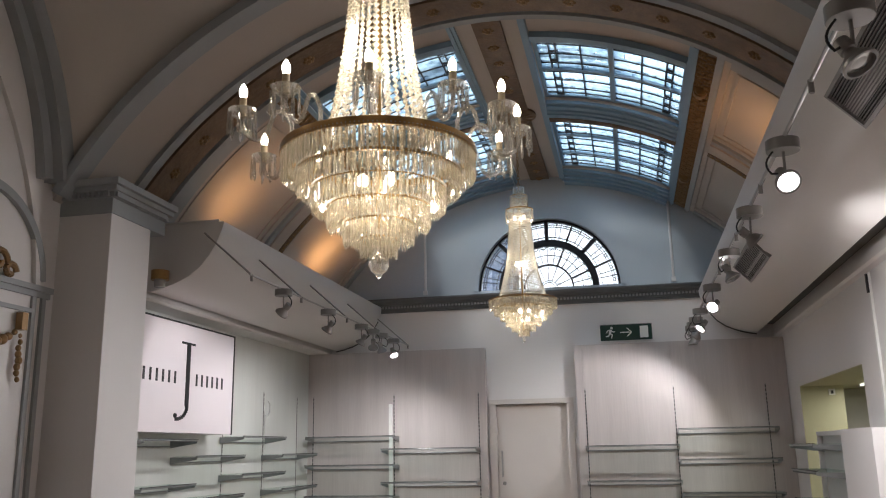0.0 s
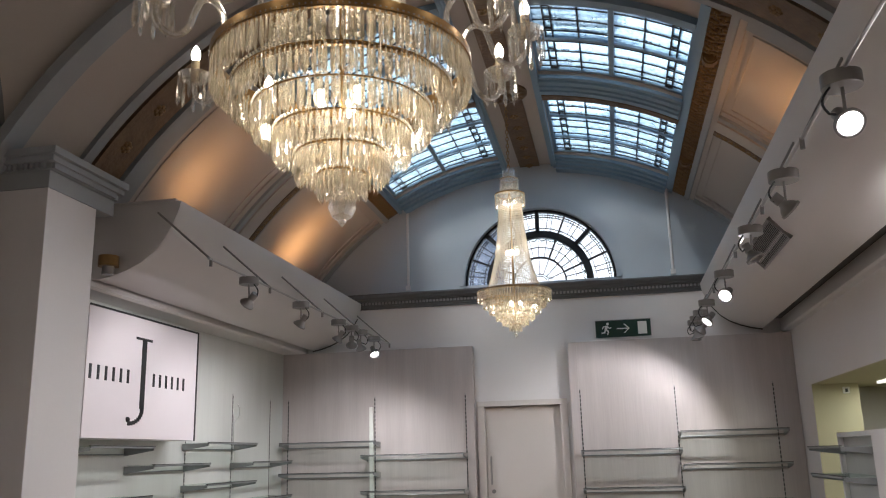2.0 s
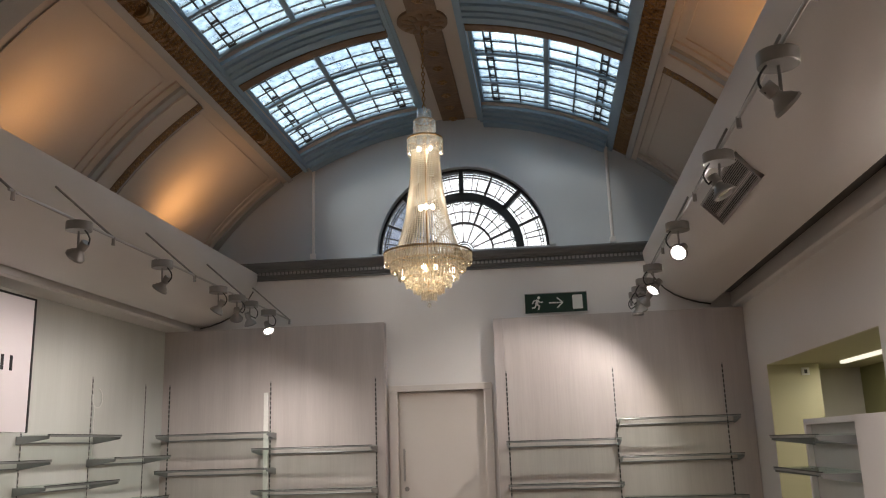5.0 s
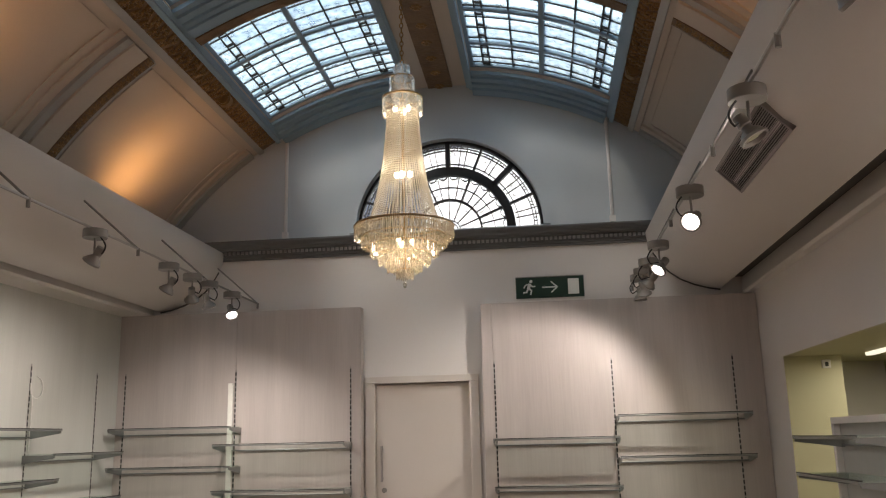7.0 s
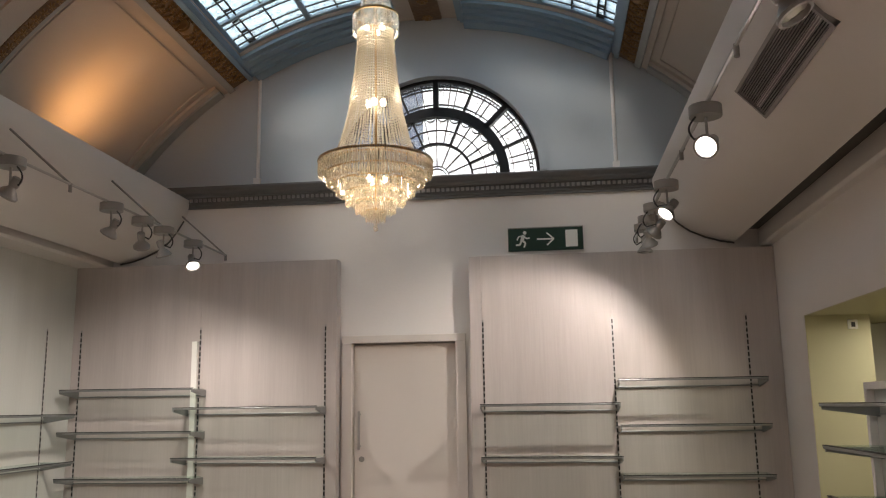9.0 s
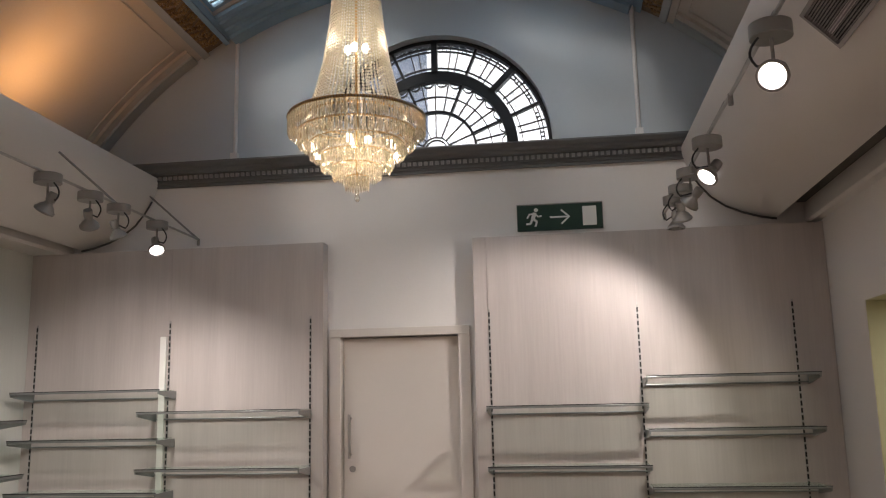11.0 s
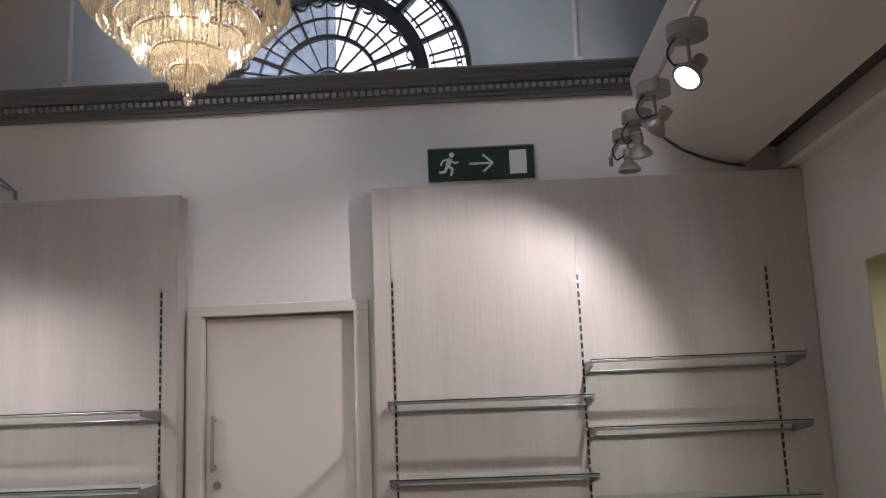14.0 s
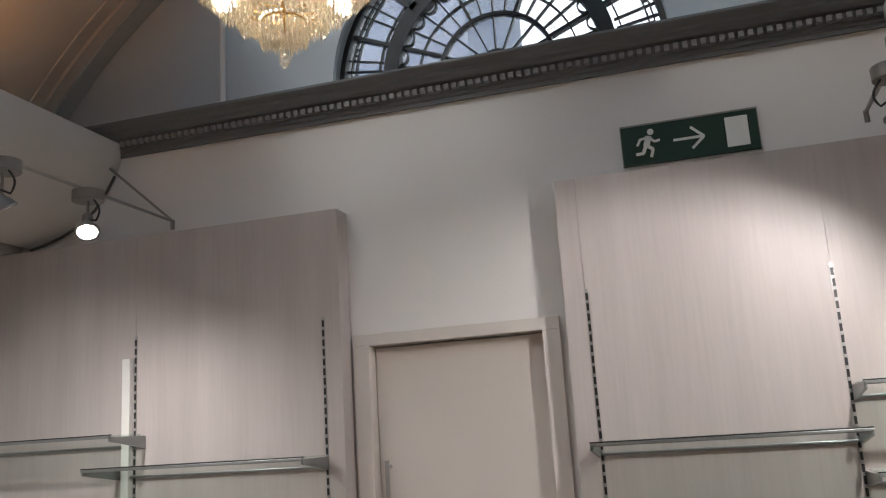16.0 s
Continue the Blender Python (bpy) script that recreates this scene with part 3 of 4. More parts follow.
def wall_arch(name, mat, r0, r1, x0, x1, z_low, yc=YC, zc=CZ, label=""):
    bm = B()
    a_max = math.degrees(math.acos((z_low - zc) / r1))
    n = 40
    rs = []
    for k in range(n + 1):
        a = radians(-a_max + 2 * a_max * k / n)
        rs.append([bm.verts.new((x, yc + r * math.sin(a), zc + r * math.cos(a))) for r, x in ((r0, x0), (r0, x1), (r1, x1), (r1, x0))])
    for p, q in zip(rs, rs[1:]):
        for i in range(4):
            j = (i + 1) % 4
            bm.faces.new((p[i], p[j], q[j], q[i]))
    bm.faces.new(rs[0][::-1])
    bm.faces.new(rs[-1])
    return tagged(part(name, bm, mat, smooth=True), label, "trim", kind="structure")


wall_arch("wall_arch_rib", RIBGREY, RW - 0.08, RW + 0.06, -4.14, -3.98, 3.50, YC, ZW, label="blue-grey rib of the wall arch")
wall_arch("wall_arch_rib", RIBGREY, RW - 0.17, RW - 0.08, -4.14, -4.06, 3.50, YC, ZW, label="blue-grey inner rib of the wall arch")
wall_arch("arched_moulding", RIBGREY, 0.575, 0.635, -4.14, -4.10, 2.74, 4.72, 2.72, label="thin arched moulding on the wall")
wall_arch("arched_moulding", WALL, 2.55, 2.60, -4.14, -4.105, 2.71, YC, 2.47, label="plain arched edge on the wall")
bm = B()
for z0, z1, d in ((2.66, 2.70, 0.05), (2.62, 2.66, 0.025)):
    box(bm, -4.14, -4.14 + d, 2.0, 5.44, z0, z1)
for y0, y1 in ((5.26, 5.30), (5.36, 5.40), (2.1, 2.14)):
    box(bm, -4.14, -4.118, y0, y1, 0, 2.62)
box(bm, -4.14, -4.118, 2.14, 5.26, 2.50, 2.53)
tagged(part("panel_moulding", bm, RIBGREY), "painted panel moulding with a small cornice", "trim", kind="structure")


def festoon(y0, y1, z, drop):
    t = thing("gilt_festoon", "aged gilt plaster garland on the wall panel", "ornament")
    bm = B()
    for k in range(13):
        f = k / 12
        ball(bm, (-4.10, y0 + (y1 - y0) * f, z - 0.14 * 4 * f * (1 - f)), 0.022 + 0.016 * math.sin(math.pi * f) + 0.005 * math.sin(k * 5), 1.0, 8, 6)
    part("garland", bm, GILT, t, smooth=True)
    for y in (y0, y1):
        bm = B()
        box(bm, -4.125, -4.07, y - 0.028, y + 0.028, z - 0.02, z + 0.10)
        for k in range(8):
            ball(bm, (-4.10, y + 0.008 * math.sin(k * 2), z - 0.06 - k * 0.043), 0.026 - 0.010 * abs(k - 4) / 4 * 1.2, 1.2, 8, 6)
        part("drop", bm, GILT, t, smooth=True)


festoon(4.45, 5.14, 2.38, 0.4)
t = thing("gilt_scroll", "aged gilt acanthus scroll above the panel cornice", "ornament")
bm = B()
for c, r, n, sgn in (((4.86, 2.80), 0.09, 14, 1), ((4.70, 2.86), 0.12, 14, -1), ((4.98, 2.75), 0.06, 12, 1)):
    pts = [(-4.10, c[0] + sgn * r * (1 - k / 18) * math.cos(k * 0.5), c[1] + r * (1 - k / 18) * math.sin(k * 0.5)) for k in range(n)]
    tube(bm, pts, 0.022, 7)
for k in range(7):
    ball(bm, (-4.1, 4.75 + 0.012 * math.sin(k * 2), 2.72 + 0.06 * k), 0.04 - 0.003 * k, 1.2, 8, 6)
part("scrollwork", bm, GILT, t, smooth=True)

# ---- curved bulkheads ----
HULLP = [(0.0, 3.42), (0.012, 3.36), (0.06, 3.24), (0.12, 3.14), (0.20, 3.04), (0.30, 2.965), (0.42, 2.91), (0.55, 2.87), (0.66, 2.85)]


def hull(name, side, lip, y0, y1, slot_w, wall_x, label):
    t = thing(name, label, "bulkhead", kind="structure")
    low = [(lip + side * d, z) for d, z in HULLP]
    top = [(lip + side * 0.66, 2.88), (lip + side * 0.54, 2.90), (lip + side * 0.41, 2.945), (lip + side * 0.29, 3.0), (lip + side * 0.19, 3.07), (lip + side * 0.11, 3.17), (lip + side * 0.06, 3.28), (lip + side * 0.05, 3.42)]
    bm = B()
    sweep(bm, low + top, y0, y1, 6)
    part("shell", bm, HULL, t, smooth=True)
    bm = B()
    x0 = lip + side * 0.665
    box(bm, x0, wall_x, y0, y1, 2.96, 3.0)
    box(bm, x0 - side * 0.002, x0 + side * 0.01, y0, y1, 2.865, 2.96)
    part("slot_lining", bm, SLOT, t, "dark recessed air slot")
    bm = B()
    xs = x0 + side * slot_w
    sweep(bm, [(xs, 2.95), (xs, 2.82), (xs + side * 0.02, 2.80), (wall_x, 2.80), (wall_x, 2.95)] if side > 0 else [(xs, 2.95), (wall_x, 2.95), (wall_x, 2.80), (xs - 0.02, 2.80), (xs, 2.82)], y0, y1)
    part("soffit", bm, HULL, t)
    bm = B()
    box(bm, lip + side * 0.05, wall_x + side * 0.3, y0, y1, 3.425, 3.445)
    part("top_board", bm, HULL, t)
    return t


def hull_at(lip, side, d):
    for (d0, z0), (d1, z1) in zip(HULLP, HULLP[1:]):
        if d0 <= d <= d1:
            f = (d - d0) / (d1 - d0)
            return lip + side * d, z0 + f * (z1 - z0), math.atan2(z1 - z0, side * (d1 - d0))
    return None


LIPL, LIPR = -3.27, 0.95
hl = hull("bulkhead_west", -1, LIPL, 6.46, YE, 0.07, XL, "off-white curved bulkhead below the vault")
bm = B()
sweep(bm, [(LIPL - d, z) for d, z in HULLP] + [(-4.0, 2.86), (-4.0, 3.42)], 6.455, 6.475)
part("end_panel", bm, HULL, hl)
hr = hull("bulkhead_east", 1, LIPR, 1.2, YE, 0.20, XR, "off-white curved bulkhead with air vents")
bm = B()
sweep(bm, [(LIPR + d, z) for d, z in HULLP] + [(XR, 2.86), (XR, 3.42)], 1.2, 1.22)
part("end_panel", bm, HULL, hr)


def vent(y0, y1, d0, d1):
    t = thing("air_vent", "grey slatted air vent set in the curved bulkhead", "vent", "air vents")
    xa, za, _ = hull_at(LIPR, 1, d0)
    xb, zb, _ = hull_at(LIPR, 1, d1)
    u = Vector((xb - xa, 0, zb - za))
    w = u.length
    u.normalize()
    nrm = Vector((u.z, 0, -u.x))
    m = Matrix(((0, u.x, nrm.x, xa), (1, 0, 0, y0), (0, u.z, nrm.z, za), (0, 0, 0, 1)))
    ln = y1 - y0
    bm = B()
    for b in ((0, ln, 0, 0.018), (0, ln, w - 0.018, w), (0, 0.018, 0, w), (ln - 0.018, ln, 0, w)):
        box(bm, *b, -0.02, 0.03, m)
    part("frame", bm, GREYMETAL, t)
    bm = B()
    box(bm, 0.01, ln - 0.01, 0.01, w - 0.01, -0.03, 0.012, m)
    part("backing", bm, VENTBACK, t)
    n = 15
    for k in range(n):
        bm = B()
        p = 0.018 + (w - 0.036) * (k + 0.5) / n
        box(bm, 0.01, ln - 0.01, p - 0.0022, p + 0.0022, 0.012, 0.025, m)
        part("slat", bm, GREYMETAL, t)
    return t


vent(7.20, 8.33, 0.11, 0.26)
vent(3.20, 4.22, 0.10, 0.27)

# contact shade where the bulkheads meet the end wall, drawn as thin dark rods
for lip, side in ((LIPL, -1), (LIPR, 1)):
    bm = B()
    pts = [(lip + side * (d + 0.002), YE - 0.012, z - 0.004) for d, z in HULLP[2:]]
    for p, q in zip(pts, pts[1:]):
        rod(bm, p, q, 0.011, 6)
    tagged(part("shadow_gap", bm, SLOT), "dark strip standing in for the shade line where the bulkhead meets the wall", "trim", kind="structure")

# round sensor on the pilaster side
t = thing("ceiling_sensor", "brown and grey round sensor at the end of the bulkhead", "sensor")
bm = B()
rod(bm, (-3.80, 6.39, 2.93), (-3.80, 6.39, 3.01), 0.075, 20)
part("base", bm, BRASS, t, smooth=True)
bm = B()
rod(bm, (-3.80, 6.39, 2.87), (-3.80, 6.39, 2.93), 0.045, 18)
part("eye", bm, GREYMETAL, t, smooth=True)

# ---- display panels on the end wall ----
YP = 11.13
for edges, top in (((XL, -3.07, -1.83), 2.80), ((-0.66, -0.557, 0.54, XR - 0.003), 2.78)):
    t = thing("display_backdrop", "grey wood-grain boards fixed to the end wall with slotted uprights", "display backdrop", "display backdrops")
    for x0, x1 in zip(edges, edges[1:]):
        bm = B()
        box(bm, x0, x1 - 0.0015, YP, YE - 0.003, 0, top)
        part("board", bm, LAMINATE, t)


def upright(p, along, z0, z1, name="slotted_upright"):
    """A slotted shelf upright let into a panel; along: x or y wall."""
    t = thing(name, "black slotted steel shelf upright in the panel", "shelf upright", "shelf uprights")
    bm = B()
    if along == "x":
        box(bm, p[0] - 0.008, p[0] + 0.008, p[1] - 0.003, p[1], z0, z1)
    else:
        box(bm, p[0], p[0] + 0.003, p[1] - 0.008, p[1] + 0.008, z0, z1)
    part("strip", bm, STEEL, t)
    for k in range(int((z1 - z0) / 0.05)):
        o = new("slot", SLOTX if along == "x" else SLOTY)
        o.parent = t
        o.location = (p[0], p[1], z1 - 0.02 - k * 0.05)


def slot_mesh(*b):
    bm = B()
    box(bm, *b)
    me = bpy.data.meshes.new("slot")
    bm.to_mesh(me)
    bm.free()
    me.materials.append(BLACK)
    return me


SLOTX = slot_mesh(-0.006, 0.006, -0.0045, -0.002, -0.034, 0)
SLOTY = slot_mesh(0.002, 0.0045, -0.006, 0.006, -0.034, 0)
for x in (-4.20, -3.07, -1.93, -0.55, 0.54, 1.63):
    upright((x, YP), "x", 0.1, 2.225)
bm = B()
box(bm, -3.135, -3.085, YP - 0.035, YP, 0.1, 2.10)
t = thing("cable_cover", "white surface-mounted strip beside the shelf upright", "trim strip")
part("cover", bm, WHITE, t, bevel=0.004)


def glass_shelf(x0, x1, z, y_wall, depth=0.30, m=None):
    """Glass on two steel arms with a rail at the front; local x runs along the wall."""
    t = thing("glass_shelf", "glass shelf with dark steel edge and brackets", "shelf", "glass shelves")
    bm = B()
    box(bm, x0 + 0.012, x1 - 0.012, y_wall - depth + 0.006, y_wall - 0.03, z + 0.003, z + 0.011, m)
    part("glass", bm, SHELFGLASS, t)
    bm = B()
    box(bm, x0, x1, y_wall - depth - 0.01, y_wall - depth + 0.010, z - 0.006, z + 0.009, m)
    part("front_rail", bm, RAIL, t, bevel=0.003)
    bm = B()
    box(bm, x0, x1, y_wall - depth - 0.011, y_wall - depth + 0.011, z + 0.0095, z + 0.0145, m)
    part("rail_edge", bm, BLACK, t)
    for x in (x0, x1):
        bm = B()
        s = 1 if x == x0 else -1
        g = box(bm, x, x + s * 0.012, y_wall - depth, y_wall - 0.006, z - 0.022, z + 0.002, m)
        back = sorted(g, key=lambda v: v.co.z)[:4]
        far = sorted(back, key=lambda v: ((m.inverted() @ v.co) if m else v.co).y)[2:]
        for v in far:
            v.co.z -= 0.042
        part("bracket", bm, RAIL, t)
    bm = B()
    box(bm, x0 + 0.012, x1 - 0.012, y_wall - 0.024, y_wall - 0.006, z - 0.054, z - 0.043, m)
    part("back_rail", bm, RAIL, t, bevel=0.003)
    return t


for z in (1.685, 1.325, 0.94, 0.56):
    glass_shelf(0.545, 1.70, z, YP)
    glass_shelf(-4.20, -3.00, z - 0.01, YP)
for z in (1.50, 1.085, 0.68):
    glass_shelf(-0.565, 0.555, z, YP)
    glass_shelf(-3.17, -1.92, z + 0.01, YP)
# shelves on the left wall: local x runs along world y
LW = Matrix(((0, -1, 0, XL), (1, 0, 0, 0), (0, 0, 1, 0), (0, 0, 0, 1)))
for y in (8.62, 9.66, 10.72):
    upright((XL, y), "y", 0.1, 2.21)
for z in (1.665, 1.275, 0.88):
    glass_shelf(8.55, 9.70, z, 0, 0.28, LW)
for z in (1.47, 1.08, 0.68):
    glass_shelf(9.62, 10.75, z, 0, 0.28, LW)
    glass_shelf(7.55, 8.60, z, 0, 0.28, LW)
for z in (1.62, 1.22, 0.82):
    glass_shelf(6.62, 7.55, z, 0, 0.28, LW)

# ---- hanging name board on the left wall ----
t = thing("name_board", "pinkish white sign board with black emblem", "sign")
bm = B()
box(bm, XL + 0.002, -4.0, 6.50, 8.25, 1.69, 2.68)
part("board", bm, SIGNBOARD, t)
bm = B()
box(bm, -4.003, -3.993, 8.235, 8.253, 1.685, 2.685)
box(bm, -4.003, -3.993, 6.50, 8.253, 2.675, 2.690)
part("edge_strip", bm, BLACK, t)
bm = B()
box(bm, -4.0, -3.994, 7.27, 7.335, 1.93, 2.50)
box(bm, -4.0, -3.994, 7.17, 7.42, 2.495, 2.515)
for k in range(9):
    a = radians(90 * k / 8)
    box(bm, -4.0, -3.994, 7.335 - 0.20 * (1 - math.cos(a)) - 0.05 + 0.02 * k / 8, 7.335 - 0.20 * (1 - math.cos(a)), 1.925 - 0.12 * math.sin(a) - 0.012, 1.945 - 0.12 * math.sin(a))
ball(bm, (-3.998, 7.10, 1.84), 0.022)
part("emblem", bm, BLACK, t, "tall black emblem stroke")
for y0, sgn in ((6.54, 0), (7.46, 1)):
    for k in range(6):
        bm = B()
        y = y0 + 0.104 * k
        box(bm, -4.0, -3.996, y, y + 0.03, 2.125, 2.235)
        part("letter_bar", bm, BLACK, t)

# loose cable on the left wall
t = thing("loose_cable", "thin white cable loop hanging on the pale wall panel", "cable")
bm = B()
pts = [Vector((XL + 0.012, 9.74 + 0.09 * math.sin(k * 0.42), 2.02 + 0.09 * math.cos(k * 0.42))) for k in range(13)]
pts += [Vector((XL + 0.012, 9.69, 1.9)), Vector((XL + 0.012, 9.69, 1.5))]
for p, q in zip(pts, pts[1:]):
    rod(bm, p, q, 0.005, 6)
part("cable", bm, WHITE, t)

# ---- door ----
dr = thing("door_1", "pale cream flush door, closed, in a plain frame", "door", kind="structure")
bm = B()
for b in ((-1.81, -1.72), (-0.80, -0.71)):
    box(bm, b[0], b[1], YE - 0.035, YE + 0.16, 0, 2.06)
box(bm, -1.81, -0.71, YE - 0.035, YE + 0.16, 2.06, 2.125)
part("door_frame", bm, DOORPAINT, dr, bevel=0.004)
bm = B()
box(bm, -1.716, -0.804, YE + 0.045, YE + 0.09, 0.01, 2.052)
leaf = part("leaf", bm, DOORPAINT, dr, bevel=0.003)
bm = B()
for z in (1.17, 1.44):
    rod(bm, (-1.66, YE + 0.045, z), (-1.66, YE - 0.01, z), 0.009)
rod(bm, (-1.66, YE - 0.01, 1.14), (-1.66, YE - 0.01, 1.47), 0.011)
part("pull_handle", bm, STEEL, dr, "steel bar handle", smooth=True)
bm = B()
rod(bm, (-1.645, YE + 0.046, 1.06), (-1.645, YE + 0.032, 1.06), 0.024, 18)
part("lock", bm, GREYMETAL, dr, "round dark lock", smooth=True)

# ---- exit sign ----
t = thing("exit_sign", "green emergency exit sign with white arrow", "sign")
SX0, SX1, SZ0, SZ1, SY = -0.315, 0.335, 2.835, 3.035, YE - 0.025
bm = B()
box(bm, SX0, SX1, SY, YE - 0.001, SZ0, SZ1)
part("board", bm, GREEN, t)
bm = B()
box(bm, SX0 - 0.004, SX1 + 0.004, SY - 0.003, YE - 0.001, SZ1, SZ1 + 0.008)
box(bm, SX0 - 0.004, SX0, SY - 0.003, YE - 0.001, SZ0, SZ1)
box(bm, SX1, SX1 + 0.004, SY - 0.003, YE - 0.001, SZ0, SZ1)
part("rim", bm, GREYMETAL, t)
bm = B()
box(bm, 0.185, 0.29, SY - 0.003, SY + 0.001, 2.86, 3.01)
part("door_mark", bm, WHITE, t)


def stroke(bm, a, b, w):
    a, b = Vector((a[0], 0, a[1])), Vector((b[0], 0, b[1]))
    d = b - a
    m = Matrix.Translation((a + b) / 2 + Vector((0, SY - 0.001, 0))) @ Matrix.Rotation(-math.atan2(d.z, d.x), 4, "Y")
    box(bm, -d.length / 2, d.length / 2, -0.002, 0.002, -w / 2, w / 2, m)


bm = B()
stroke(bm, (-0.065, 2.935), (0.08, 2.935), 0.013)
stroke(bm, (0.022, 2.99), (0.083, 2.934), 0.013)
stroke(bm, (0.022, 2.88), (0.083, 2.936), 0.013)
part("arrow", bm, WHITE, t)
bm = B()
rod(bm, (-0.170, SY - 0.003, 2.996), (-0.170, SY + 0.001, 2.996), 0.016, 14)
for a, b, w in (((-0.18, 2.975), (-0.197, 2.925), 0.030), ((-0.195, 2.928), (-0.165, 2.905), 0.017), ((-0.165, 2.907), (-0.178, 2.865), 0.015), ((-0.2, 2.925), (-0.215, 2.888), 0.017), ((-0.212, 2.890), (-0.25, 2.888), 0.015), ((-0.178, 2.972), (-0.225, 2.962), 0.012), ((-0.223, 2.964), (-0.24, 2.932), 0.012), ((-0.178, 2.965), (-0.152, 2.942), 0.012), ((-0.152, 2.943), (-0.128, 2.950), 0.012)):
    stroke(bm, a, b, w)
part("pictogram", bm, WHITE, t, "white pictogram")

# ---- display unit in the recess ----
t = thing("display_unit", "low white display unit with grey back standing in the opening", "display unit")
bm = B()
box(bm, 1.74, 1.86, 7.55, 8.76, 0, 1.56)
part("back_panel", bm, GREYBACK, t)
bm = B()
box(bm, 1.70, 1.96, 7.45, 8.80, 1.56, 1.60)
box(bm, 1.70, 1.96, 8.76, 8.80, 0, 1.56)
part("casing", bm, WALL, t, bevel=0.003)
bm = B()
box(bm, 1.64, 1.96, 6.6, 7.55, 0, 1.599)
part("end_block", bm, WALL, t, bevel=0.003)
RWM = Matrix(((0, 1, 0, 1.74), (-1, 0, 0, 0), (0, 0, 1, 0), (0, 0, 0, 1)))
for z in (1.48, 1.26, 1.0):
    glass_shelf(-8.70, -7.62, z, 0, 0.30, RWM)
t = thing("alarm_switch", "small white switch plate in the recess", "switch")
bm = B()
box(bm, 2.20, 2.27, RY1 - 0.02, RY1, 2.02, 2.09)
part("plate", bm, WHITE, t, bevel=0.004)
bm = B()
box(bm, 2.222, 2.248, RY1 - 0.026, RY1 - 0.02, 2.035, 2.07)
part("rocker", bm, BLACK, t)
t = thing("wall_upright", "white upright strip with a black clip on the wall", "trim strip")
bm = B()
box(bm, XR - 0.02, XR - 0.001, 7.09, 7.13, 0, 2.79)
part("strip", bm, WHITE, t)
bm = B()
box(bm, XR - 0.035, XR - 0.02, 7.095, 7.125, 2.63, 2.78)
part("clip", bm, BLACK, t)


# ---- track lights ----
def cord(bm, pts, r, seg=6):
    """One unbroken tube through the points."""
    rings = []
    for k, p in enumerate(pts):
        d = (Vector(pts[min(k + 1, len(pts) - 1)]) - Vector(pts[max(k - 1, 0)])).normalized()
        u = d.orthogonal().normalized() if k == 0 else (u - d * u.dot(d)).normalized()
        v = d.cross(u)
        rings.append([bm.verts.new(Vector(p) + r * (u * math.cos(2 * math.pi * i / seg) + v * math.sin(2 * math.pi * i / seg))) for i in range(seg)])
    for p, q in zip(rings, rings[1:]):
        for i in range(seg):
            bm.faces.new((p[i], p[(i + 1) % seg], q[(i + 1) % seg], q[i]))


def spot(x, y, z, tx, ty, lit, power, tz=1.2, spread=58, blend=0.6, colour=HALOGEN):
    """A canopy, a bent flex and a round lamp head aimed at a place."""
    t = thing("track_spotlight", ("lit" if lit else "unlit") + " silver spotlight with round lamp on a ceiling track", "spotlight", "track spotlights")
    bm = B()
    rod(bm, (x, y, z - 0.028), (x, y, z + 0.028), 0.077, 28)
    part("canopy", bm, GREYMETAL, t, smooth=True, bevel=0.003)
    c = Vector((x, y, z - 0.165))
    aim = (Vector((tx, ty, tz)) - c).normalized()
    bm = B()
    rod(bm, (x, y, z - 0.025), c - aim * 0.005 + Vector((0, 0, 0.03)), 0.007, 8)
    part("stem", bm, GREYMETAL, t)
    bm = B()
    m = look(c, c + aim)
    for prof in ([(0.026, 0.09), (0.028, 0.085), (0.028, 0.04), (0.022, 0.036), (0.026, 0.022), (0.044, 0.004), (0.054, -0.014), (0.060, -0.018), (0.060, -0.030), (0.050, -0.031), (0.047, -0.014), (0.0, 0.012)],):
        lathe(bm, [(0.0005, 0.09)] + prof[:-1] + [(0.0005, 0.012)], seg=24)
    bmesh.ops.transform(bm, matrix=m, verts=bm.verts)
    part("lamp_head", bm, GREYMETAL, t, smooth=True)
    bm = B()
    lathe(bm, [(0.0005, -0.018), (0.026, -0.019), (0.0465, -0.015)], seg=24)
    bmesh.ops.transform(bm, matrix=m, verts=bm.verts)
    part("lens", bm, SPOTON if lit else SPOTOFF, t, "bright lamp face" if lit else "dull lamp face")
    bm = B()
    side = -1 if x > -1 else 1
    cord(bm, [(x + side * (0.05 + 0.035 * math.sin(k * 0.45)), y - 0.02, z - 0.03 - 0.018 * k) for k in range(7)] + [tuple(c - aim * 0.07)], 0.005, 6)
    part("flex", bm, BLACK, t)
    if lit:
        lamp("spot_beam", "SPOT", c + aim * 0.05, power, colour, tuple(c + aim * 2), 0.04, spread, blend)


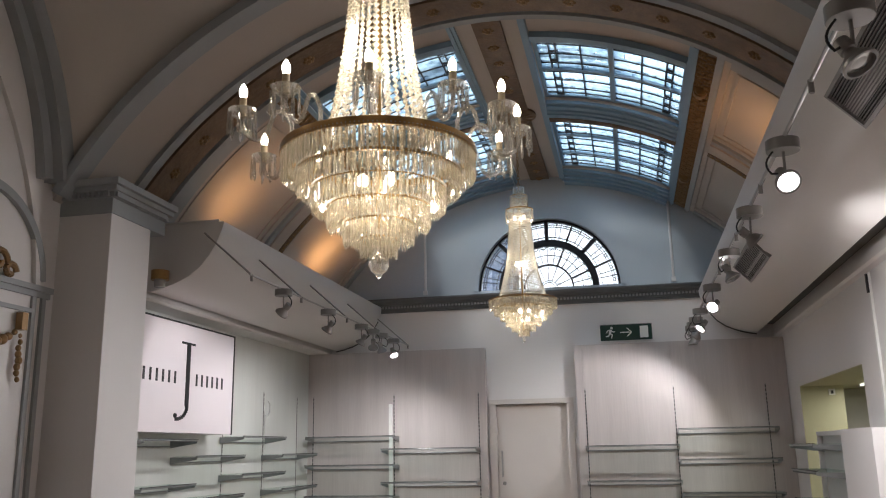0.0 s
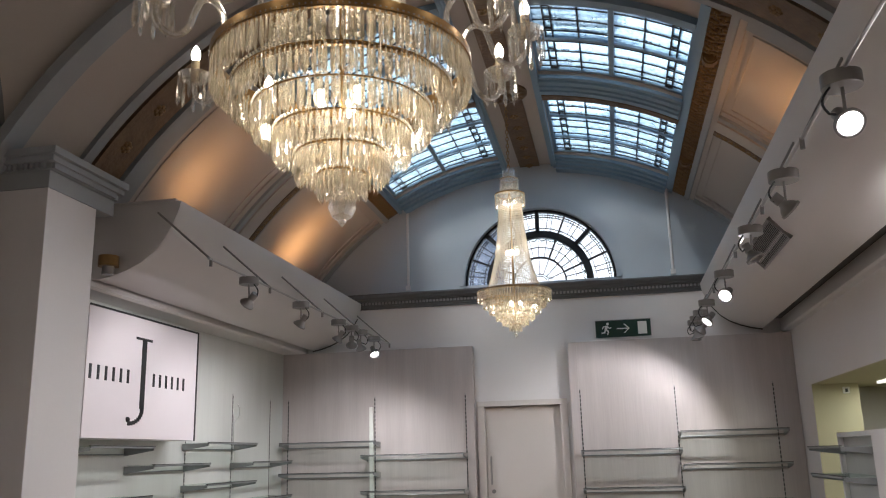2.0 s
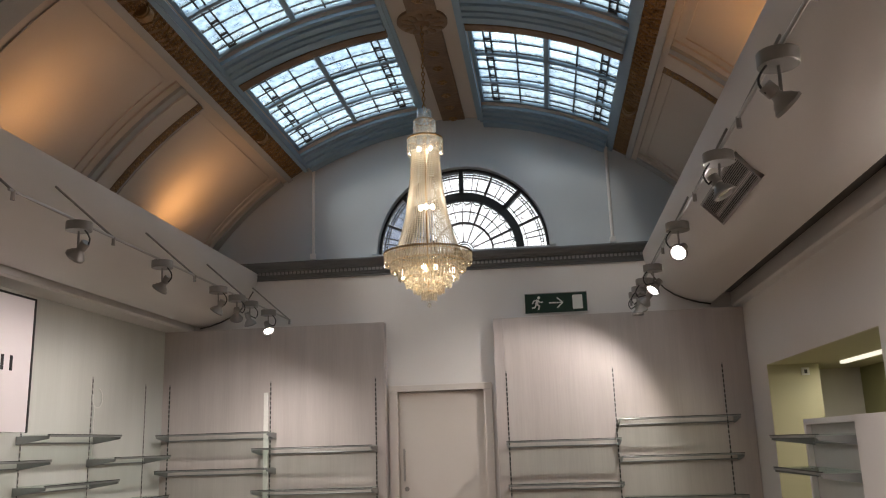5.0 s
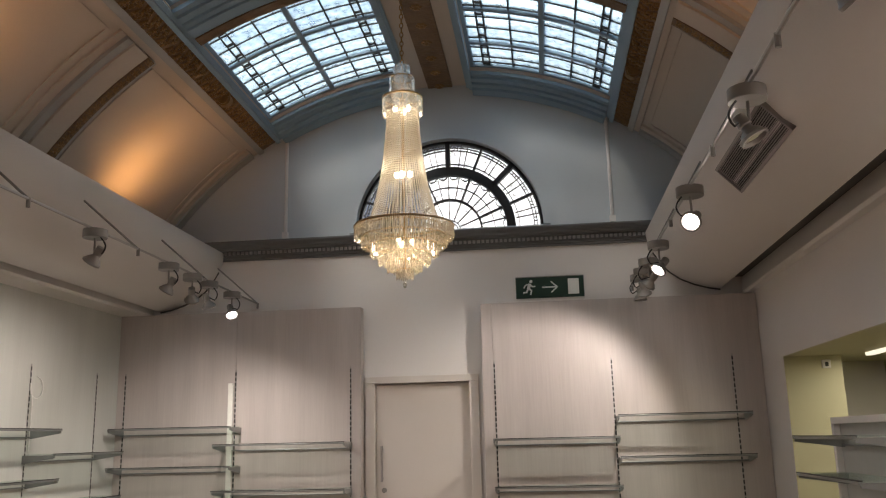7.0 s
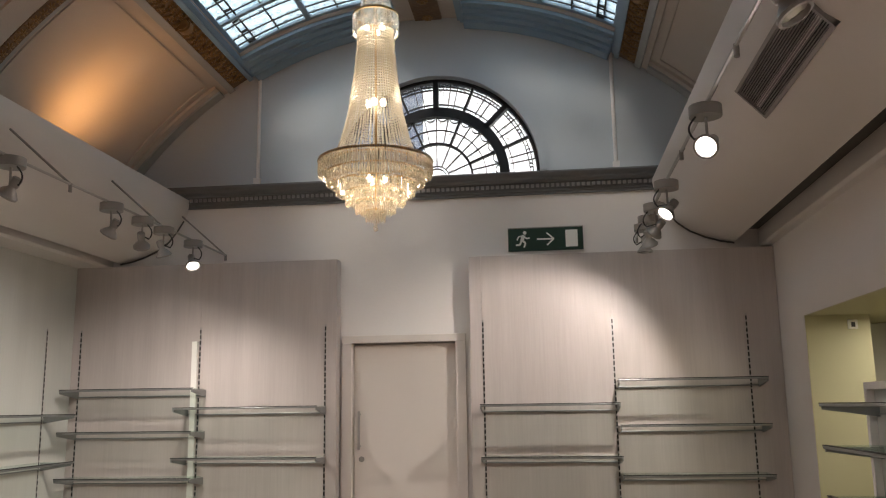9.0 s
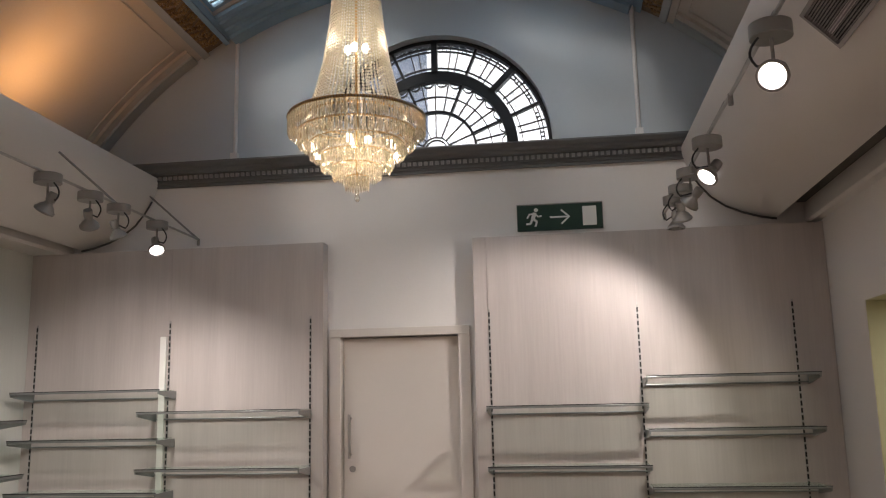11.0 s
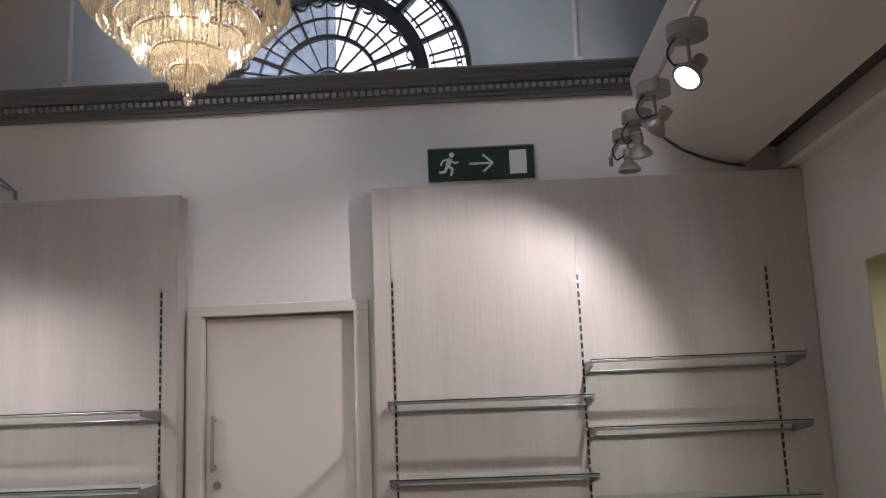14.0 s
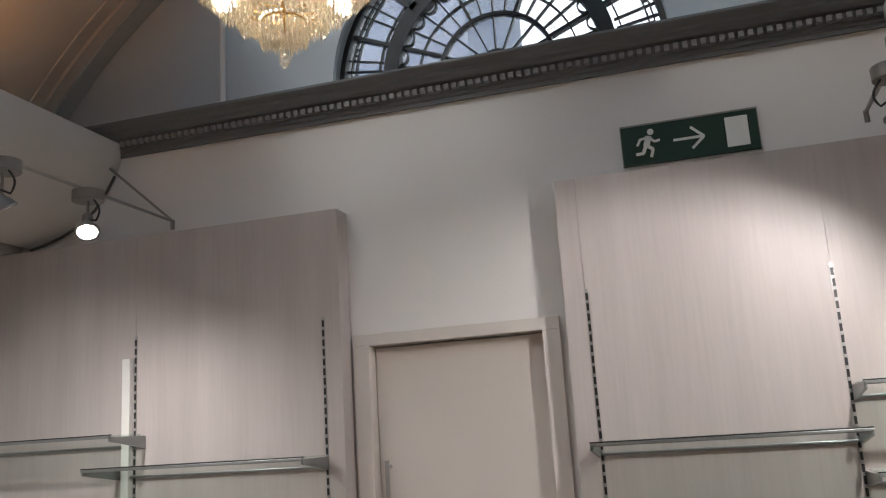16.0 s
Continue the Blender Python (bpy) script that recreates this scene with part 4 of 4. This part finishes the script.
TRX, TLX, TZ = 0.78, -2.90, 2.86
YELLOWISH = (1.0, 0.86, 0.58)
for y, tx, ty, tz, lit, pw, spread, blend, colour in (
        (4.05, 1.1, 2.3, 1.1, 1, 85, 100, 0.6, HALOGEN), (5.25, 1.9, 5.5, 1.65, 1, 88, 140, 0.8, HALOGEN), (6.40, 1.5, 6.1, 1.2, 0, 0, 110, 0.8, HALOGEN),
        (7.82, -1.0, 5.0, 0.7, 1, 110, 110, 0.6, HALOGEN), (9.22, -0.7, 8.4, 0.9, 1, 78, 115, 0.6, HALOGEN), (9.85, -0.42, 11.13, 1.15, 1, 50, 98, 0.55, HALOGEN),
        (10.25, 1.1, 11.1, 1.3, 1, 3.5, 62, 0.9, YELLOWISH), (10.55, 0.75, 10.5, 1.2, 0, 0, 60, 0.6, HALOGEN), (2.75, 1.4, 2.2, 1.2, 0, 0, 60, 0.6, HALOGEN)):
    spot(TRX, y, TZ, tx, ty, lit, pw, tz, spread, blend, colour)
for y, tx, ty, tz, lit, pw, spread, blend in (
        (6.90, -4.0, 7.3, 1.7, 1, 17, 120, 0.8), (8.05, -4.1, 8.3, 1.2, 1, 18, 110, 0.8), (9.15, -4.0, 9.4, 1.2, 1, 23, 120, 0.8),
        (9.60, -3.4, 11.0, 1.0, 1, 26, 96, 0.9), (9.95, -2.6, 10.9, 0.8, 1, 29, 96, 0.9), (10.50, -1.8, 9.2, 0.3, 1, 75, 105, 0.6)):
    spot(TLX, y, TZ, tx, ty, lit, pw, tz, spread, blend)


def track(x, y0, y1, lip, side, stays):
    t = thing("light_track", "slim steel lighting track held by rods from the bulkhead", "lighting track")
    bm = B()
    rod(bm, (x, y0, TZ + 0.03), (x, y1, TZ + 0.03), 0.009, 8)
    part("bar", bm, STEEL, t)
    for y in stays:
        bm = B()
        xs, zs, _ = hull_at(lip, side, 0.05)
        rod(bm, (xs, y, zs), (x, y + 0.02, TZ + 0.03), 0.008, 8)
        rod(bm, (x, y + 0.02, TZ + 0.035), (x, y + 0.02, TZ - 0.02), 0.012, 8)
        part("stay_rod", bm, GREYMETAL, t)


track(TLX, 6.20, 11.22, LIPL, -1, (6.22, 7.30, 8.62, 9.90, 11.20))
track(TRX, 1.6, 11.10, LIPR, 1, (1.8, 3.35, 4.75, 5.90, 7.10, 8.55, 9.75, 11.08))


# ---- chandeliers ----
def prism_verts(w, ln):
    top = [(-0.35 * w, 0, 0), (0, 0.28 * w, 0), (0.35 * w, 0, 0), (0, -0.28 * w, 0)]
    low = [(-0.5 * w, 0, 0.018 - ln), (0, 0.4 * w, 0.018 - ln), (0.5 * w, 0, 0.018 - ln), (0, -0.4 * w, 0.018 - ln)]
    return top + low + [(0, 0, -ln)]


PRISM_FACES = [f for i in range(4) for f in ((i, (i + 1) % 4, 4 + (i + 1) % 4, 4 + i), (4 + i, 4 + (i + 1) % 4, 8))]


PENDANT = bpy.data.meshes.new("drop")
PENDANT.from_pydata([(0, 0, 0.0)] + [(rr * math.cos(i * 1.571), rr * math.sin(i * 1.571), z) for rr, z in ((0.004, -0.008), (0.0035, -0.022), (0.0065, -0.07), (0.005, -0.084)) for i in range(4)] + [(0, 0, -0.094)], [], [(0, 1 + i, 1 + (i + 1) % 4) for i in range(4)] + [(1 + 4 * k + i, 1 + 4 * k + (i + 1) % 4, 5 + 4 * k + (i + 1) % 4, 5 + 4 * k + i) for k in range(3) for i in range(4)] + [(13 + i, 13 + (i + 1) % 4, 17) for i in range(4)])
PENDANT.materials.append(CLEARCRYSTAL)


def prisms(bm, cx, cy, r, z0, z1, n, w):
    """A ring of hanging cut drops in one mesh."""
    for k in range(n):
        a = 2 * math.pi * k / n
        m = Matrix.Translation((cx + r * math.cos(a), cy + r * math.sin(a), z0)) @ Matrix.Rotation(a + math.pi / 2, 4, "Z")
        vs = [bm.verts.new(m @ Vector(v)) for v in prism_verts(w, z0 - z1 + 0.006 * math.sin(k * 7.3))]
        for f in PRISM_FACES:
            bm.faces.new([vs[q] for q in f])


def prism_ring(parent, cx, cy, r, z0, z1, n, w):
    """The same ring with every drop an object of its own."""
    me = bpy.data.meshes.new("drop")
    me.from_pydata(prism_verts(w, z0 - z1), [], PRISM_FACES)
    me.materials.append(CRYSTAL)
    for k in range(n):
        a = 2 * math.pi * k / n
        o = new("drop", me)
        o.parent = parent
        o.matrix_basis = Matrix.Translation((cx + r * math.cos(a), cy + r * math.sin(a), z0 + 0.003 * math.sin(k * 7.3))) @ Matrix.Rotation(a + math.pi / 2 + 0.6 * math.sin(k * 3.1), 4, "Z")


def bead(bm, p, r):
    vs = [bm.verts.new((p[0] + d[0] * r, p[1] + d[1] * r, p[2] + d[2] * r)) for d in ((1, 0, 0), (0, 1, 0), (-1, 0, 0), (0, -1, 0), (0, 0, 1.15), (0, 0, -1.15))]
    for i in range(4):
        j = (i + 1) % 4
        bm.faces.new((vs[i], vs[j], vs[4]))
        bm.faces.new((vs[j], vs[i], vs[5]))


def strands(parent, cx, cy, prof, n, r):
    """Strings of beads hanging along an outline of (radius, z)."""
    pts = []
    for (r0, z0), (r1, z1) in zip(prof, prof[1:]):
        ln = math.hypot(r1 - r0, z1 - z0)
        m = max(1, int(ln / (2.05 * r)))
        pts += [(r0 + (r1 - r0) * k / m, z0 + (z1 - z0) * k / m) for k in range(m)]
    bm = B()
    for rr, z in pts:
        bead(bm, (rr, 0, z), r)
    first = tagged(part("bead_strand", bm, BEAD, parent), kind="stuff")
    for k in range(n):
        o = first if k == 0 else new("bead_strand", first.data)
        o.parent = parent
        o.matrix_basis = Matrix.Translation((cx, cy, 0)) @ Matrix.Rotation(2 * math.pi * k / n, 4, "Z")


def hoop(bm, cx, cy, r, z, h=0.014, w=0.008):
    lathe(bm, [(r - w, z - h / 2), (r + w, z - h / 2), (r + w, z + h / 2), (r - w, z + h / 2)], cx, cy, 40, True)


def chandelier(cx, cy, tiers, cone, hoops, strand_n, bead_r, bulbs, label, top, crown=()):
    t = thing("chandelier", label, "chandelier", "crystal chandeliers")
    for k, (r, z0, z1, w) in enumerate(tiers):
        bm = B()
        hoop(bm, cx, cy, r, z0, 0.004, 0.002)
        tier = part("crystal_tier", bm, BRASS, t, "brass hoop hung with cut-glass drops")
        n = max(10, int(2 * math.pi * r / (w * 1.28)))
        if k < 3:
            prism_ring(tier, cx, cy, r, z0, z1, n, w)
        else:
            bm = B()
            prisms(bm, cx, cy, r, z0, z1, n, w)
            tagged(part("drop", bm, CRYSTAL, tier), kind="stuff")
        bm = B()
        for q in range(n):
            bead(bm, (cx + (r + 0.003) * math.cos(2 * math.pi * q / n), cy + (r + 0.003) * math.sin(2 * math.pi * q / n), z0 + 0.006), 0.0052)
        tagged(part("bead", bm, BEAD, tier), kind="stuff")
        bm = B()
        prisms(bm, cx, cy, r - 0.022, z0, z1 + 0.006, int(n * 0.6), w)
        tagged(part("inner_drop", bm, CRYSTAL, tier), kind="stuff")
    strands(t, cx, cy, cone, strand_n, bead_r)
    for r, z, h, w in hoops:
        bm = B()
        hoop(bm, cx, cy, r, z, h, w)
        part("brass_hoop", bm, BRASS, t, smooth=True)
    for r, z0, z1, w in crown:
        bm = B()
        prisms(bm, cx, cy, r, z0, z1, int(2 * math.pi * r / (w * 0.95)), w)
        part("crown", bm, CLEARCRYSTAL, t)
    for p in bulbs:
        bm = B()
        ball(bm, (cx + p[0], cy + p[1], p[2]), p[3], 1.3)
        part("bulb", bm, BULB, t, "glowing bulb", smooth=True)
    bm = B()
    rod(bm, (cx, cy, tiers[-1][2] + 0.05), (cx, cy, cone[0][1] + 0.1), 0.009, 8)
    part("stem", bm, BRASS, t)
    bm = B()
    z = cone[0][1] + 0.1
    k = 0
    while z < top:
        m = Matrix.Translation((cx, cy, z)) @ Matrix.Rotation(math.pi / 2 * (k % 2), 4, "Z")
        for i in range(8):
            a, b = 2 * math.pi * i / 8, 2 * math.pi * (i + 1) / 8
            rod(bm, m @ Vector((0.013 * math.cos(a), 0, 0.024 * math.sin(a))), m @ Vector((0.013 * math.cos(b), 0, 0.024 * math.sin(b))), 0.004, 4)
        z += 0.038
        k += 1
    part("chain", bm, BRASS, t)
    return t


# far chandelier
cx, cy = CH2
in2 = [(0.06 * math.cos(k * 2.09), 0.06 * math.sin(k * 2.09), 2.925, 0.018) for k in range(3)]
in2 += [(0.05, 0, 3.44, 0.02), (-0.05, 0.01, 3.44, 0.02), (0.0, -0.05, 3.43, 0.02), (0.05, -0.03, 3.95, 0.018), (-0.05, -0.03, 3.95, 0.018), (0, 0.05, 3.95, 0.018)]
far = chandelier(cx, cy, [(0.362, 3.035, 2.942, 0.0115), (0.308, 2.966, 2.880, 0.0115), (0.248, 2.902, 2.818, 0.0115), (0.188, 2.840, 2.758, 0.0115), (0.125, 2.780, 2.702, 0.0115), (0.06, 2.722, 2.645, 0.011)],
                 [(0.115, 3.93), (0.122, 3.78), (0.142, 3.58), (0.175, 3.36), (0.22, 3.18), (0.27, 3.045)],
                 [(0.362, 3.042, 0.012, 0.005), (0.148, 4.04, 0.012, 0.005), (0.09, 4.20, 0.01, 0.004), (0.27, 3.045, 0.01, 0.004), (0.300, 2.966, 0.008, 0.004)], 58, 0.0085, in2,
                 "lit crystal chandelier with a tapering bead curtain, hung from the vault", 5.12,
                 [(0.148, 4.035, 3.90, 0.014), (0.095, 4.20, 4.06, 0.012), (0.06, 4.30, 4.2, 0.012)])
bm = B()
ball(bm, (cx, cy, 2.61), 0.016, 1.4)
part("finial", bm, CLEARCRYSTAL, far, smooth=True)
t = thing("ceiling_rose", "brown-gold fluted ceiling rose above the chandelier", "ceiling rose", kind="structure")
bm = B()
lathe(bm, [(0.001, 5.10), (0.05, 5.10), (0.07, 5.13), (0.20, 5.135), (0.225, 5.15), (0.225, 5.18), (0.001, 5.18)], cx, 9.05, 36)
part("disc", bm, GOLD, t, smooth=True)
for k in range(12):
    bm = B()
    a = k * math.pi / 6
    g = ball(bm, (0, 0, 0), 0.032, 0.5)
    bmesh.ops.transform(bm, matrix=Matrix.Translation((cx + 0.14 * math.cos(a), 9.05 + 0.14 * math.sin(a), 5.133)) @ Matrix.Rotation(a, 4, "Z") @ Matrix.Diagonal((1.9, 1, 1, 1)), verts=g)
    part("petal", bm, GOLD, t, smooth=True)

# near chandelier with candle arms
cx, cy = CH1
in1 = [(0.06 * math.cos(k * 2.09 - 0.5), 0.06 * math.sin(k * 2.09 - 0.5), 2.45, 0.02) for k in range(3)]
near = chandelier(cx, cy, [(0.352, 2.54, 2.452, 0.0115), (0.297, 2.478, 2.395, 0.0115), (0.240, 2.415, 2.330, 0.0115), (0.184, 2.350, 2.268, 0.0115), (0.124, 2.290, 2.210, 0.0115), (0.065, 2.235, 2.165, 0.011)],
                  [(0.095, 3.42), (0.105, 3.2), (0.122, 3.0), (0.150, 2.81), (0.18, 2.66), (0.212, 2.565)],
                  [(0.348, 2.553, 0.026, 0.010), (0.115, 3.45, 0.02, 0.01), (0.285, 2.478, 0.012, 0.006)], 28, 0.0115, in1,
                  "large lit crystal chandelier with candle arms and gilt rim", 6.06,
                  [(0.115, 3.45, 3.33, 0.02)])
bm = B()
lathe(bm, [(0.001, 2.24), (0.012, 2.205), (0.012, 2.19), (0.024, 2.178), (0.036, 2.155), (0.038, 2.14), (0.028, 2.118), (0.012, 2.108), (0.010, 2.10), (0.001, 2.09)], cx, cy, 12)
part("finial", bm, CLEARCRYSTAL, near, "cut glass drop finial")
for deg in (-138, -109, -77, -46, -19, 8, 38, 71, 103, 136, 168):
    a = radians(deg)
    c, s = math.cos(a), math.sin(a)
    P = lambda r, z: (cx + r * c, cy + r * s, z)
    arm = B()
    nodes = [Vector(P(*q)) for q in ((0.335, 2.55), (0.335, 2.61), (0.352, 2.645), (0.375, 2.655), (0.398, 2.64), (0.412, 2.60), (0.425, 2.56), (0.455, 2.535), (0.49, 2.545), (0.508, 2.575), (0.51, 2.61))]
    path = []
    for p0, p1, p2, p3 in zip([nodes[0]] + nodes, nodes, nodes[1:], nodes[2:] + [nodes[-1]]):
        path += [0.5 * (2 * p1 + (p2 - p0) * u + (2 * p0 - 5 * p1 + 4 * p2 - p3) * u * u + (3 * p1 - p0 - 3 * p2 + p3) * u ** 3) for u in (0, 0.33, 0.67)]
    cord(arm, path + [nodes[-1]], 0.0085, 8)
    arm = part("arm", arm, CLEARCRYSTAL, near, "curved glass arm", smooth=True)
    bm = B()
    lathe(bm, [(0.012, 2.600), (0.036, 2.612), (0.050, 2.632), (0.047, 2.632), (0.012, 2.610)], *P(0.51, 0)[:2], 16)
    part("drip_pan", bm, CLEARCRYSTAL, arm)
    for k in range(9):
        o = new("drop", PENDANT)
        o.parent = arm
        o.matrix_basis = Matrix.Translation(Vector(P(0.51, 2.626 + 0.004 * math.sin(k * 4 + deg))) + Vector((0.047 * math.cos(k * 0.698), 0.047 * math.sin(k * 0.698), 0))) @ Matrix.Rotation(k * 0.698 + 0.4, 4, "Z")
    bm = B()
    rod(bm, P(0.51, 2.612), P(0.51, 2.676), 0.0125, 14)
    part("candle_tube", bm, IVORY, arm, "cream candle sleeve", smooth=True)
    bm = B()
    lathe(bm, [(0.001, 2.676), (0.0105, 2.679), (0.0145, 2.693), (0.013, 2.708), (0.007, 2.722), (0.001, 2.729)], *P(0.51, 0)[:2], 12)
    part("bulb", bm, BULB, arm, "glowing candle bulb", smooth=True)
